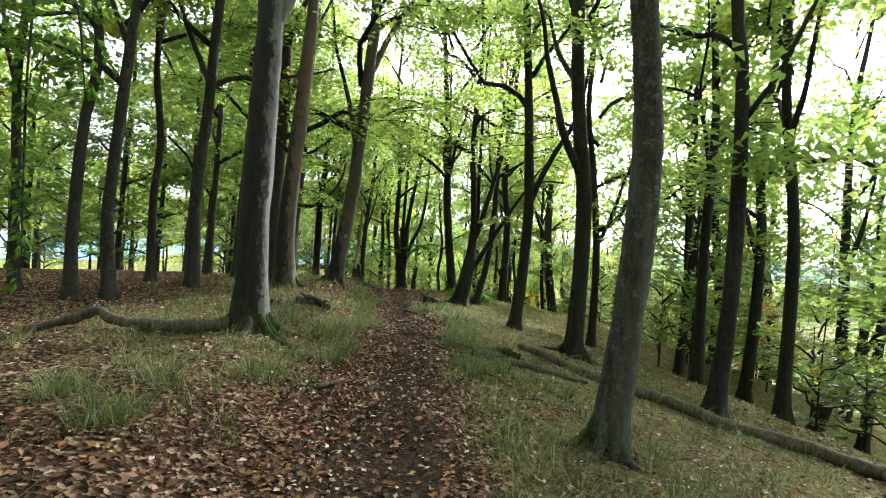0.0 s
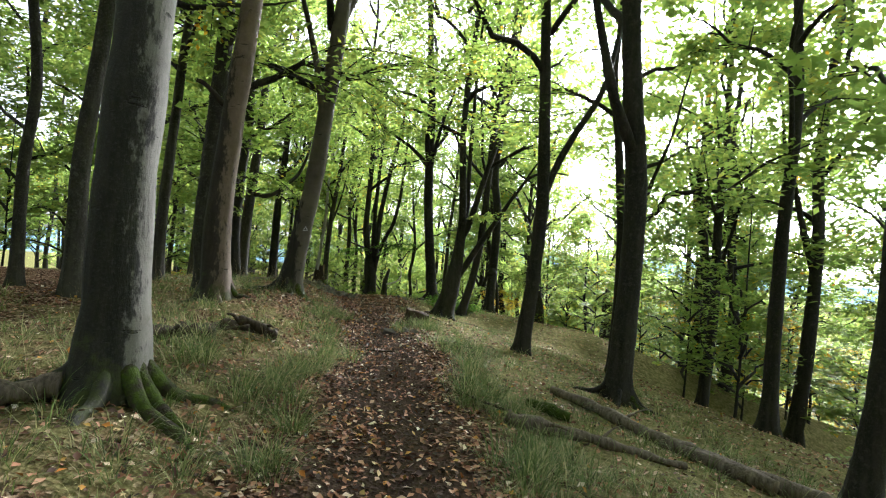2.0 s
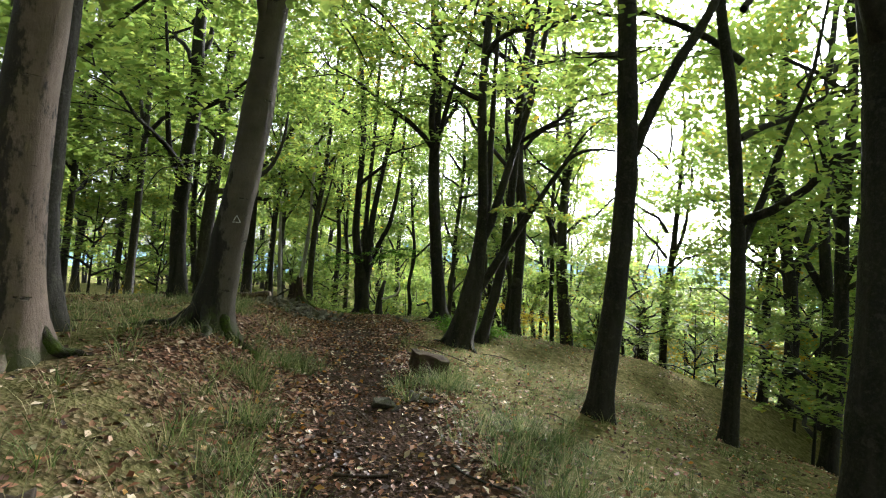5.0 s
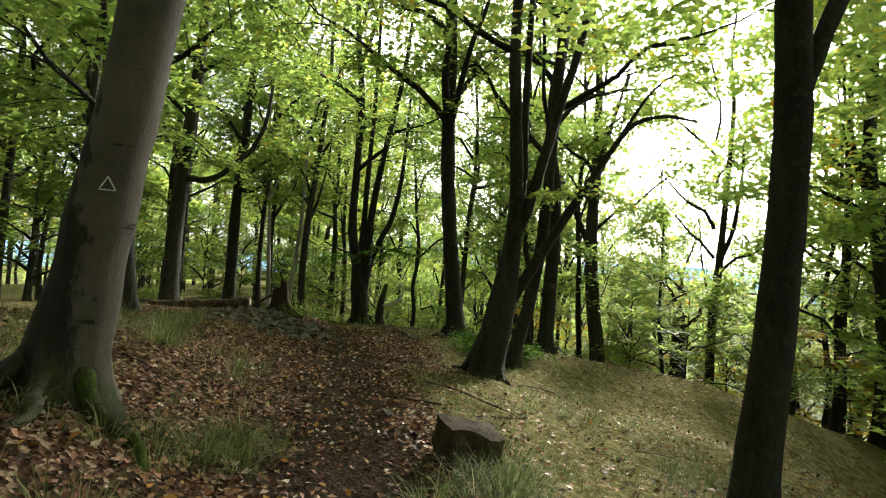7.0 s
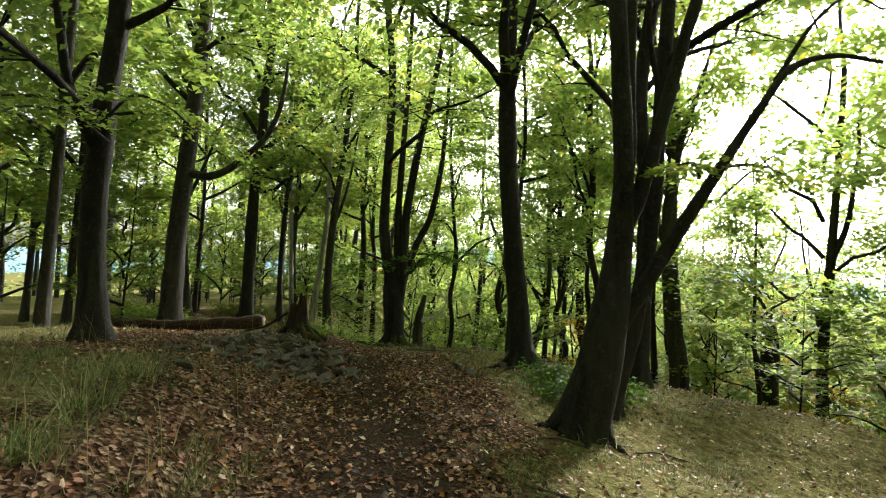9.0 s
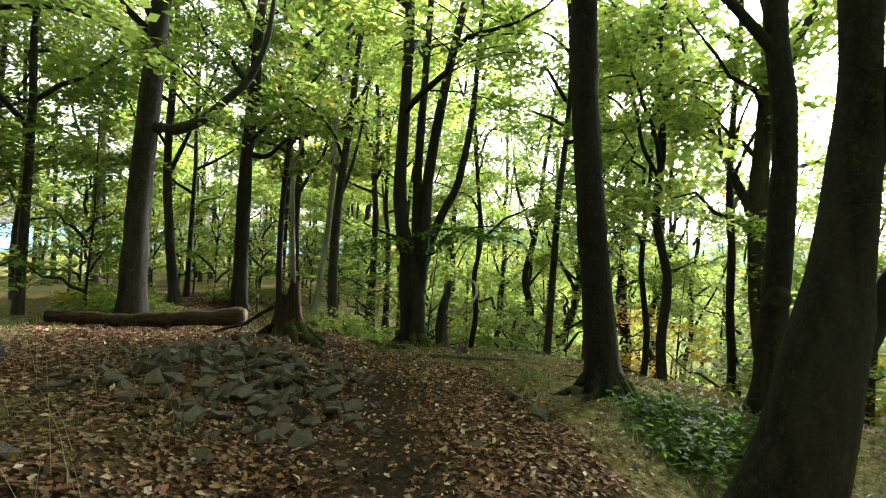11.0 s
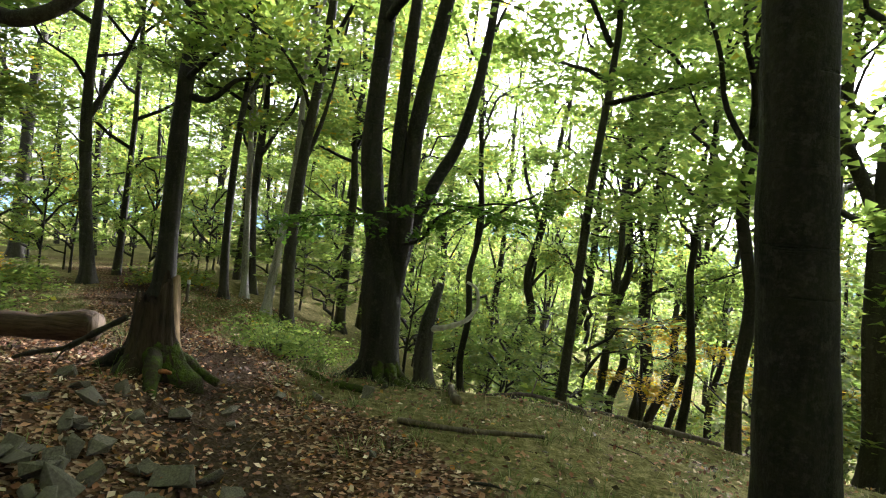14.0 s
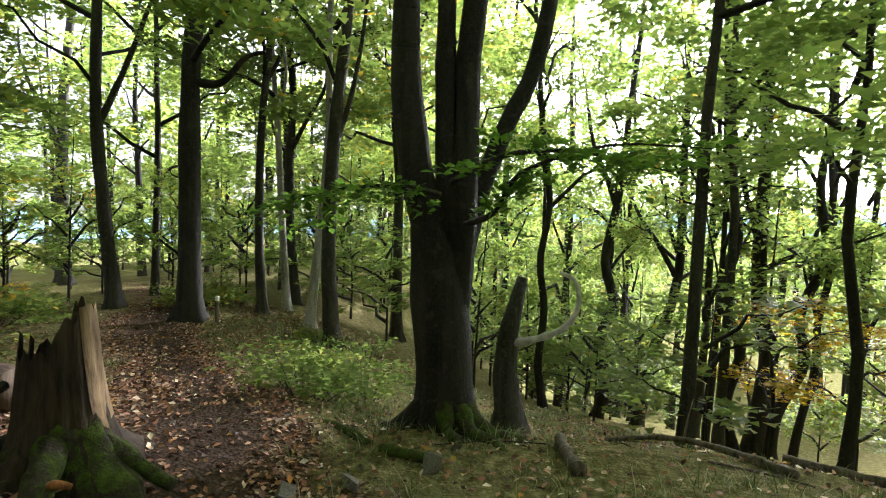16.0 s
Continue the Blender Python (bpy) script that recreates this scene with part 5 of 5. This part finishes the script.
# ---- grass, dead leaves ----
def grass_material(name, *stops):
    k = Mat(name, 0.6, 0.15)
    geo = k.t.nodes.new("ShaderNodeNewGeometry")
    c = k.ramp(geo.outputs["Random Per Island"], *stops)
    k.color(c)
    thin = k.t.nodes.new("ShaderNodeBsdfTranslucent")
    k.link(k.mix(1.0, c, (1.8, 1.9, 1.4), "MULTIPLY"), thin.inputs["Color"])
    add = k.t.nodes.new("ShaderNodeMixShader")
    add.inputs[0].default_value = 0.4
    k.link(k.bsdf.outputs[0], add.inputs[1])
    k.link(thin.outputs[0], add.inputs[2])
    k.link(add.outputs[0], k.out.inputs["Surface"])
    return k.m


GRASS = grass_material("grass_blade", (0.0, (0.03, 0.046, 0.017)), (0.5, (0.1, 0.14, 0.05)), (0.8, (0.21, 0.22, 0.105)), (1.0, (0.36, 0.31, 0.2)))
TURF = grass_material("dry_turf_blade", (0.0, (0.06, 0.08, 0.03)), (0.45, (0.13, 0.145, 0.055)), (0.75, (0.24, 0.22, 0.1)), (1.0, (0.4, 0.34, 0.21)))


def blades(foot, way, length, width, droop):
    """Thin arching blades: three lengths each, as seven corners, bowing over towards their tips."""
    n = len(foot)
    side = np.stack((-way[:, 1], way[:, 0], np.zeros(n)), 1) * width[:, None]
    up = np.array((0, 0, 1.0))
    rows, p = [foot - side, foot + side], foot
    for k, part in enumerate((0.36, 0.34, 0.3)):
        lean = 0.3 + droop * (0.45 + 0.95 * k)
        p = p + (way * np.sin(lean)[:, None] + up * np.cos(lean)[:, None]) * (length * part)[:, None]
        if k < 2:
            rows += [p - side * (0.85 - 0.3 * k), p + side * (0.85 - 0.3 * k)]
    v = np.stack((*rows, p), 1).reshape(-1, 3)
    i = np.arange(n)[:, None] * 7
    return v, np.concatenate((i + (0, 1, 3), i + (0, 3, 2), i + (2, 3, 5), i + (2, 5, 4), i + (4, 5, 6)), 1).reshape(-1, 3)


def tri_mesh(name, v, tri, material):
    me = bpy.data.meshes.new(name)
    me.vertices.add(len(v))
    me.vertices.foreach_set("co", np.ascontiguousarray(v, dtype=np.float32).ravel())
    me.loops.add(tri.size)
    me.loops.foreach_set("vertex_index", tri.ravel().astype(np.int32))
    me.polygons.add(len(tri))
    me.polygons.foreach_set("loop_start", np.arange(0, tri.size, 3, dtype=np.int32))
    me.polygons.foreach_set("loop_total", np.full(len(tri), 3, dtype=np.int32))
    me.materials.append(material)
    me.update()
    me.validate()
    return new(name, me)


def tufts():
    rng = np.random.default_rng(21)
    foot, way, size = [], [], []
    made = 0
    lush = [(0.5, 7.9), (0.75, 8.1), (-1.2, 7.6), (-1.3, 8.6), (-1.5, 6.3), (-2.1, 5.6), (-2.5, 5.0), (-1.9, 4.6), (-0.3, 14.5), (-0.1, 14.75), (-0.5, 14.3), (-2.0, 14.8), (-2.2, 14.4), (-1.9, 15.2), (2.0, 4.7), (1.6, 4.4), (2.5, 5.2), (-1.6, 9.6), (-2.3, 9.2), (-2.5, 9.75), (-1.7, 9.0), (-1.35, 9.3), (-1.5, 10.1), (-1.4, 11.2), (-1.6, 11.8), (-1.7, 12.4), (0.3, 9.9), (0.35, 10.6), (0.3, 12.2), (-2.1, 13.4), (-3.3, 16.4), (-3.5, 17.2), (-3.9, 18.2), (-1.5, 10.6), (0.35, 11.5), (0.4, 13.0)]
    lush = [(a + rng.normal(0, 0.12), b + rng.normal(0, 0.14)) for a, b in lush for _ in range(5)]
    for x, y in lush:
        n = 64
        a = rng.uniform(0, 6.283, n)
        r = rng.random(n) ** 0.7 * 0.14
        foot.append(np.stack((x + np.cos(a) * r, y + np.sin(a) * r, np.full(n, land(x, y) - 0.01)), 1))
        way.append(np.stack((np.cos(a), np.sin(a), np.zeros(n)), 1))
        size.append(rng.uniform(0.16, 0.42, n))
    while made < 2000:
        y = 1.5 + 32.5 * rng.random() ** 1.3
        u = rng.choice((-1, 1)) * (0.5 + rng.random() ** 1.9 * (4.5 if y < 20 else 5.5))
        x = trail_x(min(y, 26)) + u
        g = grassy(x, y) * (0.35 + 1.3 * max(0, noise.noise(Vector((x * 0.8, y * 0.8, 3))) + 0.15))
        if rng.random() > g or abs(x - trail_x(y)) < 0.5:
            continue
        made += 1
        n = rng.integers(20, 48)
        tall = rng.uniform(0.1, 0.34) * (0.6 if u > 0 and y > 13 else 0.8 if y > 13 else 1.0)
        z = land(x, y)
        a = rng.uniform(0, 6.283, n)
        r = rng.random(n) ** 0.7 * 0.13
        foot.append(np.stack((x + np.cos(a) * r, y + np.sin(a) * r, np.full(n, z - 0.01)), 1))
        b = a + rng.normal(0, 0.6, n)
        way.append(np.stack((np.cos(b), np.sin(b), np.zeros(n)), 1))
        size.append(tall * rng.uniform(0.6, 1.3, n))
    foot, way, size = np.concatenate(foot), np.concatenate(way), np.concatenate(size)
    v, t = blades(foot, way, size, rng.uniform(0.0014, 0.0036, len(size)), rng.uniform(0.2, 1.0, len(size)))
    tagged(tri_mesh("grass_tufts", v, t, GRASS), "tufts of long green and straw-coloured grass", "grass", kind="stuff")


def short_turf():
    rng = np.random.default_rng(22)
    foot = []
    for _ in range(80000):
        y = rng.uniform(3, 33)
        u = 0.5 + 12 * rng.random() ** 1.4 if rng.random() < 0.6 else -rng.uniform(0.6, 6.0)
        x = trail_x(min(y, 26)) + u
        if rng.random() < grassy(x, y) * (0.3 + 1.1 * max(0, noise.noise(Vector((x * 1.4, y * 1.4, 9))) + 0.25)):
            foot.append((x, y, land(x, y) - 0.005))
    foot = np.array(foot)
    n = len(foot)
    a = rng.uniform(0, 6.283, n)
    v, t = blades(foot, np.stack((np.cos(a), np.sin(a), np.zeros(n)), 1), rng.uniform(0.04, 0.13, n), rng.uniform(0.0012, 0.003, n), rng.uniform(0.1, 0.9, n))
    tagged(tri_mesh("short_grass", v, t, TURF), "short thin woodland grass on the slope", "grass", kind="stuff")


def dry_stalks():
    rng = np.random.default_rng(23)
    foot = []
    while len(foot) < 420:
        y = rng.uniform(8.5, 22)
        x = trail_x(y) - rng.uniform(0.9, 4.2)
        if noise.noise(Vector((x * 0.7, y * 0.7, 5))) > -0.05:
            foot.append((x, y, land(x, y) - 0.01))
    foot = np.array(foot)
    n = len(foot)
    a = rng.uniform(0, 6.283, n)
    v, t = blades(foot, np.stack((np.cos(a), np.sin(a), np.zeros(n)), 1), rng.uniform(0.3, 0.75, n), np.full(n, 0.0016), rng.uniform(0.0, 0.5, n))
    k = Mat("straw", 0.7, 0.2)
    k.color(k.ramp(k.noise(k.coords(), 8), (0.3, (0.28, 0.21, 0.11)), (0.7, (0.5, 0.4, 0.24))))
    tagged(tri_mesh("dry_stalks", v, t, k.m), "tall dry straw-coloured grass stalks", "grass", kind="stuff")


def litter_material():
    k = Mat("fallen_leaf", 0.6, 0.25)
    geo = k.t.nodes.new("ShaderNodeNewGeometry")
    c = k.ramp(geo.outputs["Random Per Island"], (0.0, (0.022, 0.014, 0.011)), (0.34, (0.11, 0.05, 0.03)), (0.6, (0.27, 0.115, 0.065)), (0.84, (0.42, 0.23, 0.14)), (0.925, (0.7, 0.6, 0.47)), (0.965, (0.4, 0.24, 0.05)), (1.0, (0.45, 0.16, 0.025)))
    return k.color(c).m


def litter():
    rng = np.random.default_rng(24)
    spots = []
    for _ in range(215000):
        y = 0.8 + 34 * rng.random() ** 1.15
        u = rng.normal(-0.2, 0.95) if rng.random() < 0.45 else rng.uniform(-5.5, 9)
        x = trail_x(min(y, 29)) + u
        keep = 0.75 * (1 - 0.66 * (1 - ss(0.1, 0.6, abs(x - trail_x(y) - 0.12)))) * (1 - (0.62 if u < 0 else 0.3) * grassy(x, y))
        keep *= 0.45 + 0.9 * max(0.0, noise.noise(Vector((x * 1.1, y * 1.1, 1))) + 0.35)
        if rng.random() < keep:
            spots.append((x, y, land(x, y) + 0.006 + 0.012 * rng.random()))
    c = np.array(spots)
    a = rng.uniform(0, 6.283, len(c))
    head = np.stack((np.cos(a), np.sin(a), rng.normal(0, 0.12, len(c))), 1)
    v = leaf_quads(rng, c, head, 0.058, 0.5)
    ob = new("leaf_litter", leaf_mesh("leaf_litter", v, litter_material()))
    tagged(ob, "brown, tan and orange dead beech leaves strewn over the ground", "leaves", kind="stuff")


def marker_post(x, y):
    root = new("marker_post")
    root.location = set_on(x, y)
    tagged(root, "short wooden marker post with a white top", "post")
    v, f = tube(((0, 0, -0.1), (0, 0, 0.25), (0.01, 0, 0.5)), lambda s: 0.035, 10, 6, 0.05)
    link_mesh("post", v, f, DEADWOOD, root)
    k = Mat("white_paint", 0.6, 0.3)
    k.color(k.ramp(k.noise(k.coords(), 20), (0.3, (0.55, 0.55, 0.52)), (0.7, (0.78, 0.78, 0.75))))
    v, f = tube(((0.008, 0, 0.42), (0.01, 0, 0.515)), lambda s: 0.038, 10, 3, 0.03)
    link_mesh("white_top", v, f, k.m, root, "white painted top")


marker_post(-7.7, 32.1)
tufts()
short_turf()
dry_stalks()
litter()
